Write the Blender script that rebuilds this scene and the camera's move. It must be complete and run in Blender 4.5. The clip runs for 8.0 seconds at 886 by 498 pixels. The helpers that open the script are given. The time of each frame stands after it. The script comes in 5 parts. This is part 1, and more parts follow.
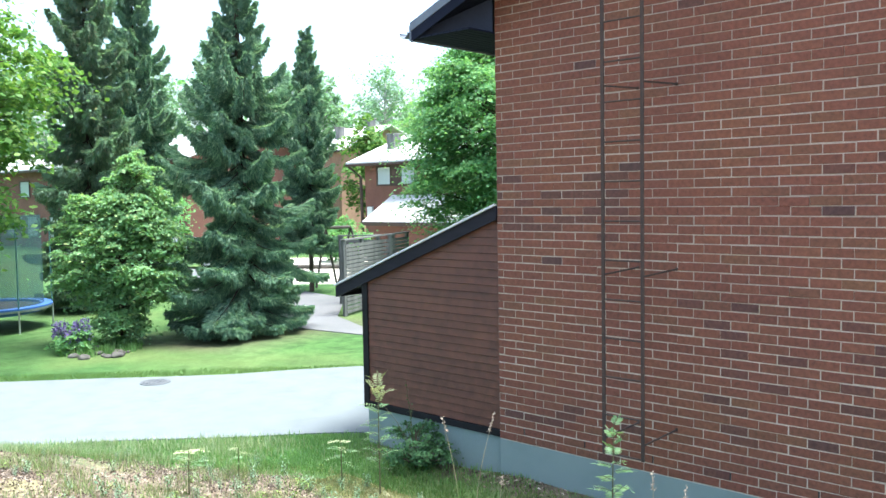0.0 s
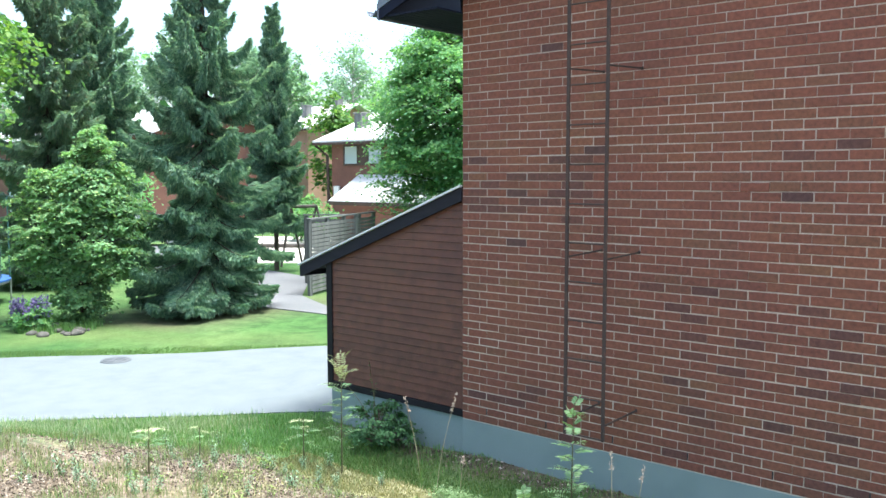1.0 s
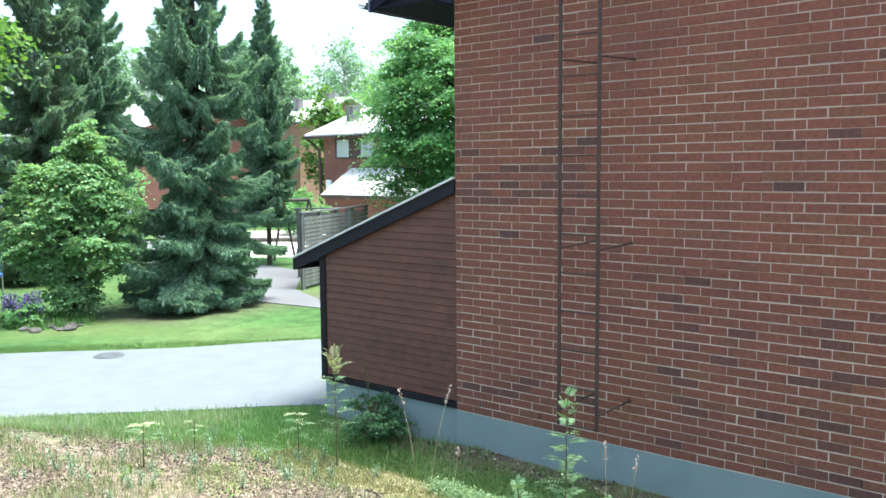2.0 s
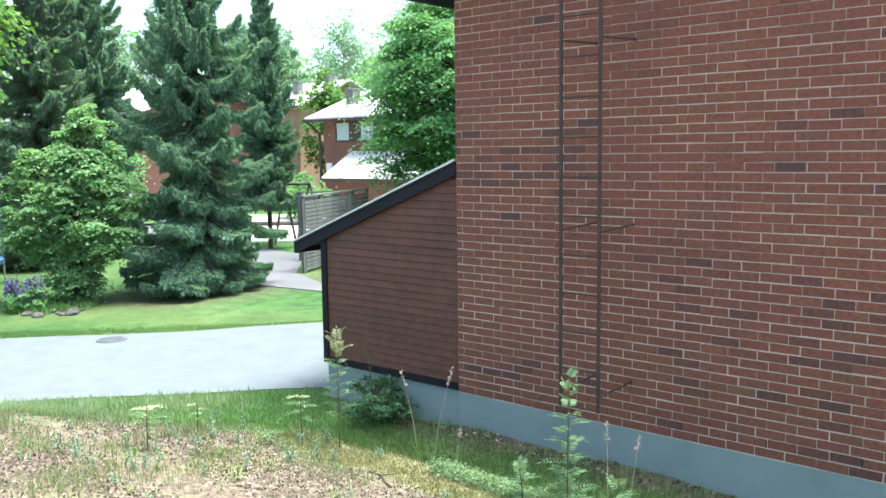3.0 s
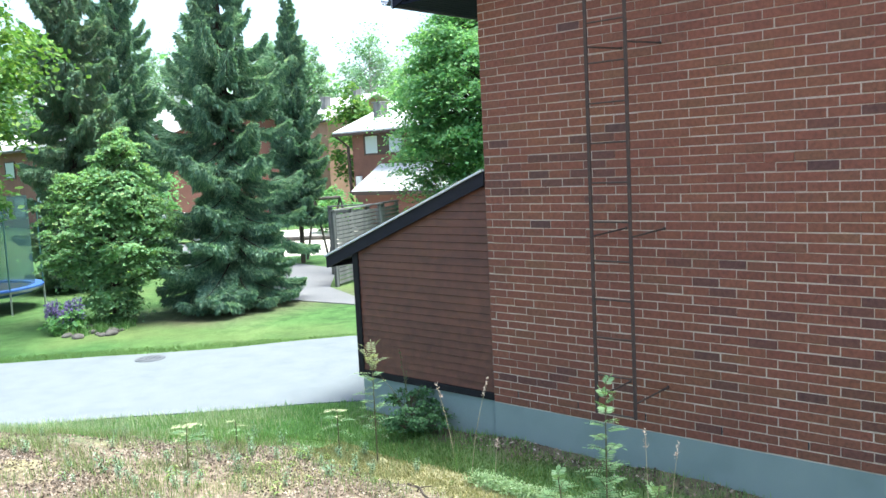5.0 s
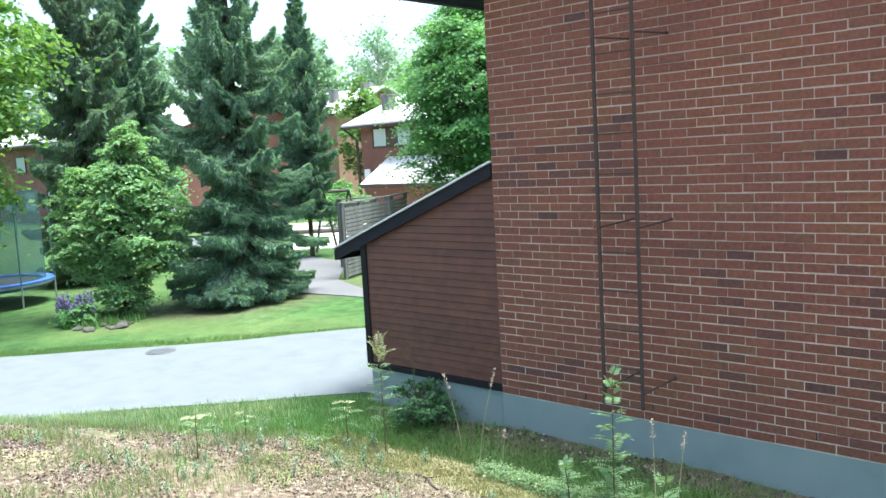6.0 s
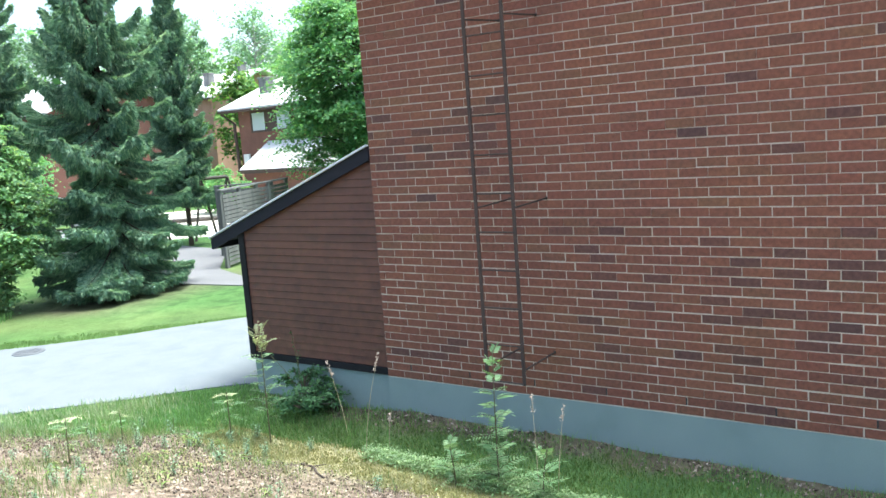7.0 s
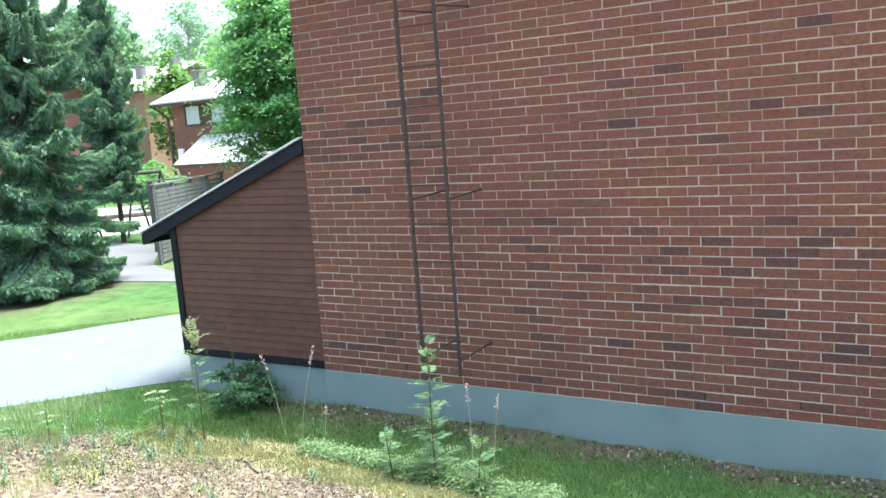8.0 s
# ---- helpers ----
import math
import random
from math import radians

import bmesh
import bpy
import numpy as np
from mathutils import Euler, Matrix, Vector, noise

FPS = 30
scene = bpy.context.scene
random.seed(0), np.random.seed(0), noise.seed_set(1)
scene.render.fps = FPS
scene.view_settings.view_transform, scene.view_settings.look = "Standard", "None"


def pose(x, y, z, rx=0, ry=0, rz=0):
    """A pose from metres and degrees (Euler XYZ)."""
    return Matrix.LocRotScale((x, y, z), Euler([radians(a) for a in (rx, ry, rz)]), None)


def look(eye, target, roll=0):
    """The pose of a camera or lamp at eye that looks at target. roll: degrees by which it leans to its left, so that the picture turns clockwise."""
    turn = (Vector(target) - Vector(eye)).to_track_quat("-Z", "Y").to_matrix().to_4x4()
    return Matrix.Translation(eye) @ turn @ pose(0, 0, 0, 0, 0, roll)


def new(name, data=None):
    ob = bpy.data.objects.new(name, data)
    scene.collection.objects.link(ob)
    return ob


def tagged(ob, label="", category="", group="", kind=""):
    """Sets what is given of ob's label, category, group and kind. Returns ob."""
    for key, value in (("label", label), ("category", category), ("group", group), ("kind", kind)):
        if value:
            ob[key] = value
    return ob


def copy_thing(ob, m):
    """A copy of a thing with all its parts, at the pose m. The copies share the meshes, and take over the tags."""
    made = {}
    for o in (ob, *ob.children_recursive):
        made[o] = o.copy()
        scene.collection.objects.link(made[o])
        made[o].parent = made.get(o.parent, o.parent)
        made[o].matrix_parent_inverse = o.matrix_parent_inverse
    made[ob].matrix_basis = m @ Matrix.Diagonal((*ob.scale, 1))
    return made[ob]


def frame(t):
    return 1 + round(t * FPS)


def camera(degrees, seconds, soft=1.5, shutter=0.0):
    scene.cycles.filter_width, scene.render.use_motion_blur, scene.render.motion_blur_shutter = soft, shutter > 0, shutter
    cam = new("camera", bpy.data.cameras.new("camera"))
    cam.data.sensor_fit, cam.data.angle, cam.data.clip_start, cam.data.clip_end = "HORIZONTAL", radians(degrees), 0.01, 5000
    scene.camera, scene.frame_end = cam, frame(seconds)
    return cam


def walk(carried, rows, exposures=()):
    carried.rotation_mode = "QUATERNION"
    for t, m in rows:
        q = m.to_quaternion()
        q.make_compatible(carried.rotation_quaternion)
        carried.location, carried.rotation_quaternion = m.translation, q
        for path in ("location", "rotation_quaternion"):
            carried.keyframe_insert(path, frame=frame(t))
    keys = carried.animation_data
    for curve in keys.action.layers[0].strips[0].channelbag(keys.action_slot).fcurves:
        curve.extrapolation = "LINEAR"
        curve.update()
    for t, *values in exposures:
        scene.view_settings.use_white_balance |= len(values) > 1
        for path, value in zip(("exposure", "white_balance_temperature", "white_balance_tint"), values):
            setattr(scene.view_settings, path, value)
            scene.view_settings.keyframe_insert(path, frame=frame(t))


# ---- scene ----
cam = camera(55.1, 8.0, soft=1.5)
PATH = [
    (0, (6.118, -7.631, 2.873), (4.772, -6.157, 2.747), -1.0),
    (0.5, (6.124, -7.617, 2.872), (4.787, -6.137, 2.719), -0.5),
    (1, (6.132, -7.619, 2.872), (4.847, -6.096, 2.7), -0.1),
    (1.5, (6.137, -7.623, 2.868), (4.865, -6.089, 2.691), -0.4),
    (3, (6.133, -7.628, 2.858), (4.863, -6.101, 2.63), -0.8),
    (3.5, (6.139, -7.626, 2.857), (4.881, -6.092, 2.607), -1.3),
    (4, (6.146, -7.63, 2.862), (4.918, -6.074, 2.594), -1.5),
    (4.5, (6.149, -7.614, 2.879), (4.944, -6.037, 2.635), -2.0),
    (5, (6.148, -7.632, 2.875), (4.82, -6.151, 2.671), -2.9),
    (5.2, (6.155, -7.646, 2.873), (4.784, -6.205, 2.665), -3.1),
    (6.3, (6.184, -7.607, 2.862), (4.885, -6.106, 2.624), -3.3),
    (6.5, (6.195, -7.585, 2.863), (4.965, -6.029, 2.612), -3.4),
    (7, (6.219, -7.566, 2.875), (5.084, -5.943, 2.596), -4.3),
    (7.5, (6.217, -7.557, 2.874), (5.107, -5.919, 2.586), -4.4),
    (8, (6.265, -7.541, 2.844), (5.248, -5.846, 2.542), -4.3),
]
walk(cam, [(t, look(eye, target, roll)) for t, eye, target, roll in PATH], [(0, 2.73, 6300, 4), (1, 2.62, 6300, 4), (3.5, 2.64, 6300, 4), (6.4, 2.58, 6300, 4), (7, 2.64, 6300, 4), (8, 2.84, 6300, 4)])

# ---- light ----
SUN_DIR = Vector((0.20, 0.15, 0.968)).normalized()
world = bpy.data.worlds.new("sky")
scene.world = world
world.use_nodes = True
wn = world.node_tree.nodes
sky = wn.new("ShaderNodeTexSky")
sky.sky_type = "NISHITA"
sky.sun_disc = False
sky.sun_elevation = math.asin(SUN_DIR.z)
sky.sun_rotation = math.atan2(SUN_DIR.x, SUN_DIR.y)
sky.air_density, sky.dust_density, sky.ozone_density = 1.0, 4.0, 1.0
world.node_tree.links.new(sky.outputs[0], wn["Background"].inputs[0])
wn["Background"].inputs[1].default_value = 0.09
sun = new("sun", bpy.data.lights.new("sun", "SUN"))
sun.data.energy, sun.data.angle, sun.data.color = 1.7, radians(31), (1.0, 0.99, 0.965)
sun.matrix_world = look(SUN_DIR * 60, (0, 0, 0))

# ---- materials ----


def material(name, rough=0.8, metal=0.0):
    m = bpy.data.materials.new(name)
    m.use_nodes = True
    b = m.node_tree.nodes["Principled BSDF"]
    b.inputs["Roughness"].default_value, b.inputs["Metallic"].default_value = rough, metal
    return m, m.node_tree.nodes, m.node_tree.links, b


def tex_noise(n, l, scale, detail=4.0, coord="Object", stretch=None):
    if coord == "Position":
        tc = n.new("ShaderNodeNewGeometry")
    else:
        tc = n.new("ShaderNodeTexCoord")
    t = n.new("ShaderNodeTexNoise")
    t.inputs["Scale"].default_value, t.inputs["Detail"].default_value = scale, detail
    if stretch:
        mp = n.new("ShaderNodeMapping")
        mp.inputs["Scale"].default_value = stretch
        l.new(tc.outputs[coord], mp.inputs["Vector"])
        l.new(mp.outputs[0], t.inputs["Vector"])
    else:
        l.new(tc.outputs[coord], t.inputs["Vector"])
    return t.outputs["Fac"]


def ramp(n, l, fac, stops):
    r = n.new("ShaderNodeValToRGB")
    el = r.color_ramp.elements
    while len(el) < len(stops):
        el.new(0.5)
    for e, (p, c) in zip(el, stops):
        e.position, e.color = p, (*c, 1.0)
    if fac is not None:
        l.new(fac, r.inputs[0])
    return r.outputs[0]


def blend(n, l, mode, fac, a, b):
    x = n.new("ShaderNodeMix")
    x.data_type, x.blend_type = "RGBA", mode
    for slot, v in ((0, fac), (6, a), (7, b)):
        if isinstance(v, (int, float)):
            x.inputs[slot].default_value = v
        elif isinstance(v, tuple):
            x.inputs[slot].default_value = (*v, 1.0)
        else:
            l.new(v, x.inputs[slot])
    return x.outputs[2]


def bump(n, l, b, height, strength=0.4, dist=0.01):
    x = n.new("ShaderNodeBump")
    x.inputs["Strength"].default_value, x.inputs["Distance"].default_value = strength, dist
    l.new(height, x.inputs["Height"])
    l.new(x.outputs[0], b.inputs["Normal"])


def surface(name, stops, scale=3.0, fine=60.0, rough=0.8, metal=0.0, relief=0.3, dist=0.005, stretch=None, dirt=0.25, spec=0.5):
    """Two-scale mottled surface: broad stains and fine grain."""
    m, n, l, b = material(name, rough, metal)
    col = ramp(n, l, tex_noise(n, l, scale, 5, "Object", stretch), stops)
    g = tex_noise(n, l, fine, 3, "Object", stretch)
    col = blend(n, l, "MULTIPLY", dirt, col, ramp(n, l, g, [(0.3, (0.35, 0.35, 0.35)), (0.7, (1, 1, 1))]))
    l.new(col, b.inputs["Base Color"])
    b.inputs["Specular IOR Level"].default_value = spec
    bump(n, l, b, g, relief, dist)
    return m


def varied(name, stops, island=True, scale=25.0, rough=0.85, relief=0.4, dist=0.004):
    """Each piece takes its own tone."""
    m, n, l, b = material(name, rough)
    if island:
        r = n.new("ShaderNodeNewGeometry").outputs["Random Per Island"]
    else:
        r = n.new("ShaderNodeObjectInfo").outputs["Random"]
    col = ramp(n, l, r, stops)
    tc = "Position"
    g = tex_noise(n, l, scale, 5, tc)
    broad = ramp(n, l, tex_noise(n, l, 0.8, 3, tc), [(0.32, (0.84, 0.83, 0.87)), (0.5, (0.98, 0.98, 0.97)), (0.68, (0.99, 1.06, 0.90))])
    col = blend(n, l, "MULTIPLY", 0.8, col, broad)
    col = blend(n, l, "MULTIPLY", 0.62, col, ramp(n, l, g, [(0.3, (0.42, 0.40, 0.40)), (0.65, (1.04, 1.04, 1.04))]))
    f = tex_noise(n, l, scale * 9, 2, tc)
    col = blend(n, l, "MULTIPLY", 0.35, col, ramp(n, l, f, [(0.35, (0.45, 0.45, 0.45)), (0.6, (1, 1, 1))]))
    l.new(col, b.inputs["Base Color"])
    bump(n, l, b, f, relief, dist)
    return m


def leafy(name, stops, through_light=0.35, rough=0.55):
    m, n, l, b = material(name, rough)
    r = n.new("ShaderNodeNewGeometry").outputs["Random Per Island"]
    col = ramp(n, l, r, stops)
    col = blend(n, l, "MULTIPLY", 0.5, col, ramp(n, l, tex_noise(n, l, 1.3, 3), [(0.3, (0.45, 0.5, 0.45)), (0.7, (1, 1, 1))]))
    l.new(col, b.inputs["Base Color"])
    b.inputs["Specular IOR Level"].default_value = 0.3
    t = n.new("ShaderNodeBsdfTranslucent")
    l.new(blend(n, l, "MULTIPLY", 1.0, col, (1.0, 1.0, 0.55)), t.inputs["Color"])
    mx = n.new("ShaderNodeMixShader")
    mx.inputs[0].default_value = through_light
    l.new(b.outputs[0], mx.inputs[1])
    l.new(t.outputs[0], mx.inputs[2])
    l.new(mx.outputs[0], n["Material Output"].inputs[0])
    return m


BRICK_STOPS = [(0.0, (0.19, 0.069, 0.045)), (0.25, (0.23, 0.081, 0.052)), (0.5, (0.205, 0.075, 0.05)), (0.75, (0.24, 0.09, 0.055)), (0.95, (0.195, 0.08, 0.05)), (1.0, (0.215, 0.095, 0.054))]
DARK_STOPS = [(0.0, (0.120, 0.053, 0.044)), (0.5, (0.160, 0.064, 0.047)), (1.0, (0.098, 0.048, 0.044))]
m_brick = varied("brick_red", BRICK_STOPS, True)
m_brick_dark = varied("brick_burnt", DARK_STOPS, True)
m_brick_own = varied("brick_red_single", BRICK_STOPS, False)
m_brick_dark_own = varied("brick_burnt_single", DARK_STOPS, False)
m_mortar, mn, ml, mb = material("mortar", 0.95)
mortar_dark = ramp(mn, ml, tex_noise(mn, ml, 0.8, 5), [(0.3, (0.28, 0.22, 0.18)), (0.5, (0.41, 0.33, 0.275)), (0.72, (0.53, 0.44, 0.37))])
mortar_pale = ramp(mn, ml, tex_noise(mn, ml, 2.5, 5), [(0.3, (0.42, 0.345, 0.265)), (0.7, (0.66, 0.565, 0.46))])
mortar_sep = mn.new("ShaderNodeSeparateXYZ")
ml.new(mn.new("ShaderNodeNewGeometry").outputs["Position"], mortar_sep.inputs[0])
mortar_add = mn.new("ShaderNodeMath")  # mortar turns paler towards the foot of the wall, in ragged patches
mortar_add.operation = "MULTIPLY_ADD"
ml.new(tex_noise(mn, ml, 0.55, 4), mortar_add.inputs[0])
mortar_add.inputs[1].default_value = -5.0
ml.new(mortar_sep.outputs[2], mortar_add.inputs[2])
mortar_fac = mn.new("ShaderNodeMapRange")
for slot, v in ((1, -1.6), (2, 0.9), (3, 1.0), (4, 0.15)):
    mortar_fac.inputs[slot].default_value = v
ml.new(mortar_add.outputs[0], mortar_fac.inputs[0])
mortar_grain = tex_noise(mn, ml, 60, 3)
mortar_col = blend(mn, ml, "MIX", mortar_fac.outputs[0], mortar_dark, mortar_pale)
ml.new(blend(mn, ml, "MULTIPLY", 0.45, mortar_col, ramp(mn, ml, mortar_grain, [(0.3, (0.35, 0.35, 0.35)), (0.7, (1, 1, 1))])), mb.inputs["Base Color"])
bump(mn, ml, mb, mortar_grain, 0.6, 0.008)
m_plinth = surface("plinth_render", [(0.25, (0.17, 0.23, 0.225)), (0.5, (0.215, 0.28, 0.272)), (0.75, (0.235, 0.30, 0.288))], 1.6, 120, 0.9, relief=0.35, dist=0.003)
m_board = varied("board_stain", [(0.0, (0.112, 0.040, 0.025)), (0.5, (0.138, 0.050, 0.031)), (1.0, (0.122, 0.043, 0.027))], False, 8, 0.6, 0.3, 0.003)
m_board_gap = surface("board_backing", [(0.3, (0.030, 0.013, 0.010)), (0.7, (0.045, 0.018, 0.013))], 4, 40)
m_black = surface("black_paint", [(0.3, (0.013, 0.013, 0.015)), (0.7, (0.022, 0.022, 0.024))], 3, 60, 0.8, relief=0.15, spec=0.15)
m_barge = surface("barge_paint", [(0.3, (0.013, 0.013, 0.02)), (0.7, (0.022, 0.022, 0.03))], 3, 50, 0.75, relief=0.2, stretch=(1, 1, 6), spec=0.2)
m_fascia = surface("fascia_sheet", [(0.3, (0.10, 0.12, 0.16)), (0.7, (0.14, 0.165, 0.21))], 2, 60, 0.45, relief=0.1)
m_soffit = surface("soffit_boards", [(0.3, (0.009, 0.012, 0.024)), (0.7, (0.014, 0.018, 0.034))], 2, 50, 0.85, relief=0.2, spec=0.1)
m_navy = surface("navy_panel", [(0.3, (0.022, 0.030, 0.055)), (0.7, (0.032, 0.042, 0.075))], 2, 50, 0.7, relief=0.2, spec=0.3)
m_flash = surface("flashing", [(0.3, (0.62, 0.64, 0.66)), (0.7, (0.74, 0.75, 0.76))], 4, 60, 0.45, 0.0, 0.1)
m_felt = surface("roofing_felt", [(0.3, (0.035, 0.037, 0.04)), (0.7, (0.06, 0.06, 0.065))], 2, 140, 0.9, relief=0.6)
m_iron = surface("ladder_paint", [(0.3, (0.048, 0.038, 0.035)), (0.6, (0.068, 0.049, 0.043)), (0.8, (0.10, 0.058, 0.044))], 14, 120, 0.8, 0.0, 0.3, spec=0.25)
m_white = surface("white_paint", [(0.3, (0.72, 0.72, 0.7)), (0.7, (0.8, 0.8, 0.78))], 3, 60, 0.5, relief=0.1)
m_asphalt = surface("asphalt", [(0.25, (0.128, 0.152, 0.164)), (0.5, (0.15, 0.176, 0.188)), (0.8, (0.168, 0.194, 0.206))], 2.2, 220, 0.9, relief=0.6, dist=0.004, dirt=0.45)
m_asphalt_dark = surface("asphalt_dark", [(0.25, (0.085, 0.088, 0.092)), (0.8, (0.13, 0.135, 0.14))], 0.6, 220, 0.9, relief=0.6, dist=0.004, dirt=0.4)
m_cast = surface("cast_iron", [(0.3, (0.075, 0.085, 0.098)), (0.7, (0.125, 0.138, 0.152))], 6, 90, 0.75, 0.1, 0.3)
m_bark = surface("bark", [(0.3, (0.045, 0.035, 0.028)), (0.7, (0.11, 0.085, 0.065))], 6, 40, 0.95, relief=0.9, dist=0.02, stretch=(1, 1, 0.25))
m_birchbark = surface("birch_bark", [(0.35, (0.08, 0.07, 0.06)), (0.5, (0.55, 0.53, 0.5)), (0.8, (0.65, 0.63, 0.6))], 5, 30, 0.8, stretch=(1, 1, 3))
m_spruce = leafy("spruce_needles", [(0.0, (0.116, 0.226, 0.176)), (0.5, (0.189, 0.348, 0.260)), (0.8, (0.281, 0.464, 0.338)), (1.0, (0.488, 0.647, 0.468))], 0.45, 0.55)
m_spruce_brown = leafy("spruce_needles_brown", [(0.0, (0.150, 0.240, 0.181)), (0.5, (0.240, 0.372, 0.269)), (0.9, (0.324, 0.456, 0.312)), (1.0, (0.408, 0.348, 0.275))], 0.45, 0.6)
# Pale needle colour that paints light onto the limb ends.
m_spruce_tip = leafy("spruce_lit_ends", [(0.0, (0.212, 0.366, 0.287)), (0.6, (0.307, 0.484, 0.378)), (1.0, (0.425, 0.590, 0.470))], 0.4, 0.55)
m_maple = leafy("maple_leaves", [(0.0, (0.207, 0.415, 0.225)), (0.6, (0.305, 0.537, 0.288)), (0.95, (0.36, 0.53, 0.26)), (1.0, (0.46, 0.53, 0.25))], 0.55)
m_lime = leafy("bright_leaves", [(0.0, (0.09, 0.22, 0.065)), (0.6, (0.145, 0.30, 0.08)), (1.0, (0.25, 0.39, 0.10))], 0.5)
m_green = leafy("tree_leaves", [(0.0, (0.14, 0.34, 0.16)), (0.6, (0.21, 0.44, 0.20)), (1.0, (0.32, 0.53, 0.24))], 0.58)
m_birch = leafy("birch_leaves", [(0.0, (0.209, 0.374, 0.252)), (1.0, (0.286, 0.462, 0.312))], 0.5)
m_bush = leafy("bush_leaves", [(0.0, (0.05, 0.13, 0.055)), (1.0, (0.10, 0.23, 0.09))], 0.3)
m_rowan = leafy("rowan_leaves", [(0.0, (0.18, 0.33, 0.165)), (0.7, (0.25, 0.42, 0.21)), (1.0, (0.37, 0.50, 0.30))], 0.45)
m_rowan_tip = leafy("young_rowan_leaves", [(0.0, (0.42, 0.50, 0.28)), (1.0, (0.58, 0.61, 0.38))], 0.4)
m_stem = surface("green_stem", [(0.3, (0.07, 0.075, 0.03)), (0.7, (0.12, 0.11, 0.05))], 10, 60)
m_straw = surface("dry_straw", [(0.3, (0.32, 0.27, 0.15)), (0.7, (0.42, 0.37, 0.24))], 10, 60)
m_head = surface("grass_seed_head", [(0.3, (0.36, 0.28, 0.22)), (0.7, (0.5, 0.42, 0.34))], 20, 90)
m_lupin = leafy("lupin_flowers", [(0.0, (0.11, 0.08, 0.24)), (1.0, (0.20, 0.15, 0.37))], 0.2)
m_grass = leafy("grass_blades", [(0.0, (0.125, 0.27, 0.085)), (0.6, (0.18, 0.35, 0.11)), (1.0, (0.25, 0.39, 0.145))], 0.42)
m_palegrass = leafy("pale_grass", [(0.0, (0.24, 0.40, 0.20)), (0.5, (0.36, 0.47, 0.28)), (1.0, (0.54, 0.53, 0.42))], 0.45)
m_drygrass = leafy("mixed_dry_grass", [(0.0, (0.16, 0.26, 0.10)), (0.6, (0.24, 0.31, 0.14)), (1.0, (0.38, 0.35, 0.22))], 0.35)
m_litter = varied("leaf_litter", [(0.0, (0.055, 0.042, 0.032)), (0.4, (0.185, 0.138, 0.102)), (0.8, (0.30, 0.238, 0.185)), (1.0, (0.50, 0.45, 0.39))], True, 30)
m_stone = surface("garden_stone", [(0.3, (0.05, 0.047, 0.043)), (0.7, (0.12, 0.115, 0.105))], 5, 60, 0.9, relief=0.8)
m_greywood = surface("weathered_wood", [(0.3, (0.11, 0.115, 0.112)), (0.7, (0.19, 0.195, 0.188))], 4, 50, 0.9, relief=0.5, stretch=(1, 1, 0.2))
m_darkwood = surface("dark_timber", [(0.3, (0.05, 0.045, 0.04)), (0.7, (0.09, 0.08, 0.07))], 4, 50, 0.8)
m_metalroof = surface("pale_metal_roof", [(0.3, (0.55, 0.55, 0.55)), (0.7, (0.68, 0.68, 0.67))], 1.0, 20, 0.5, 0.0, 0.1)
m_farbrick = surface("far_brick", [(0.3, (0.155, 0.072, 0.055)), (0.7, (0.215, 0.098, 0.072))], 1.2, 14, 0.9)
m_farbrick_pale = surface("far_brick_pale", [(0.3, (0.30, 0.18, 0.12)), (0.7, (0.38, 0.23, 0.16))], 1.2, 14, 0.9)
m_brown = surface("brown_paint", [(0.3, (0.05, 0.03, 0.022)), (0.7, (0.075, 0.045, 0.035))], 3, 30, 0.6)
m_blue = surface("blue_pad", [(0.3, (0.03, 0.09, 0.32)), (0.7, (0.05, 0.14, 0.42))], 3, 40, 0.5)
m_rubber = surface("black_rubber", [(0.3, (0.015, 0.015, 0.016)), (0.7, (0.03, 0.03, 0.03))], 8, 60, 0.7)
m_steel = surface("galvanised_steel", [(0.3, (0.4, 0.42, 0.44)), (0.7, (0.55, 0.56, 0.58))], 8, 60, 0.35, 0.8)
m_net = surface("net_mesh", [(0.3, (0.03, 0.10, 0.10)), (0.7, (0.06, 0.16, 0.15))], 6, 40, 0.8)
m_netting = m_net.copy()
m_netting.name = "see_through_netting"
net_nodes, net_links = m_netting.node_tree.nodes, m_netting.node_tree.links
net_mix = net_nodes.new("ShaderNodeMixShader")
net_mix.inputs[0].default_value = 0.3
net_links.new(net_nodes.new("ShaderNodeBsdfTransparent").outputs[0], net_mix.inputs[1])
net_links.new(net_nodes["Principled BSDF"].outputs[0], net_mix.inputs[2])
net_links.new(net_mix.outputs[0], net_nodes["Material Output"].inputs[0])
m_glass, gn, gl, gb = material("window_glass", 0.05)
gb.inputs["Base Color"].default_value = (0.55, 0.62, 0.65, 1)
gb.inputs["Specular IOR Level"].default_value = 0.8
gb.inputs["Transmission Weight"].default_value = 0.25
# Sand colour is raised so that it carries the strong sunlight itself.
m_sand = surface("sand", [(0.3, (0.52, 0.49, 0.43)), (0.7, (0.62, 0.59, 0.53))], 1.5, 120, 0.95)
m_drive = surface("drive_gravel", [(0.3, (0.115, 0.12, 0.128)), (0.55, (0.155, 0.16, 0.168)), (0.75, (0.24, 0.24, 0.24))], 0.35, 160, 0.95, relief=0.6)

# ---- mesh helpers ----
RNG = np.random.default_rng(7)


def part(name, bm, mat, parent=None, label=""):
    me = bpy.data.meshes.new(name)
    bm.to_mesh(me)
    bm.free()
    for m in mat if isinstance(mat, (list, tuple)) else [mat]:
        me.materials.append(m)
    ob = new(name, me)
    ob.parent = parent
    return tagged(ob, label)


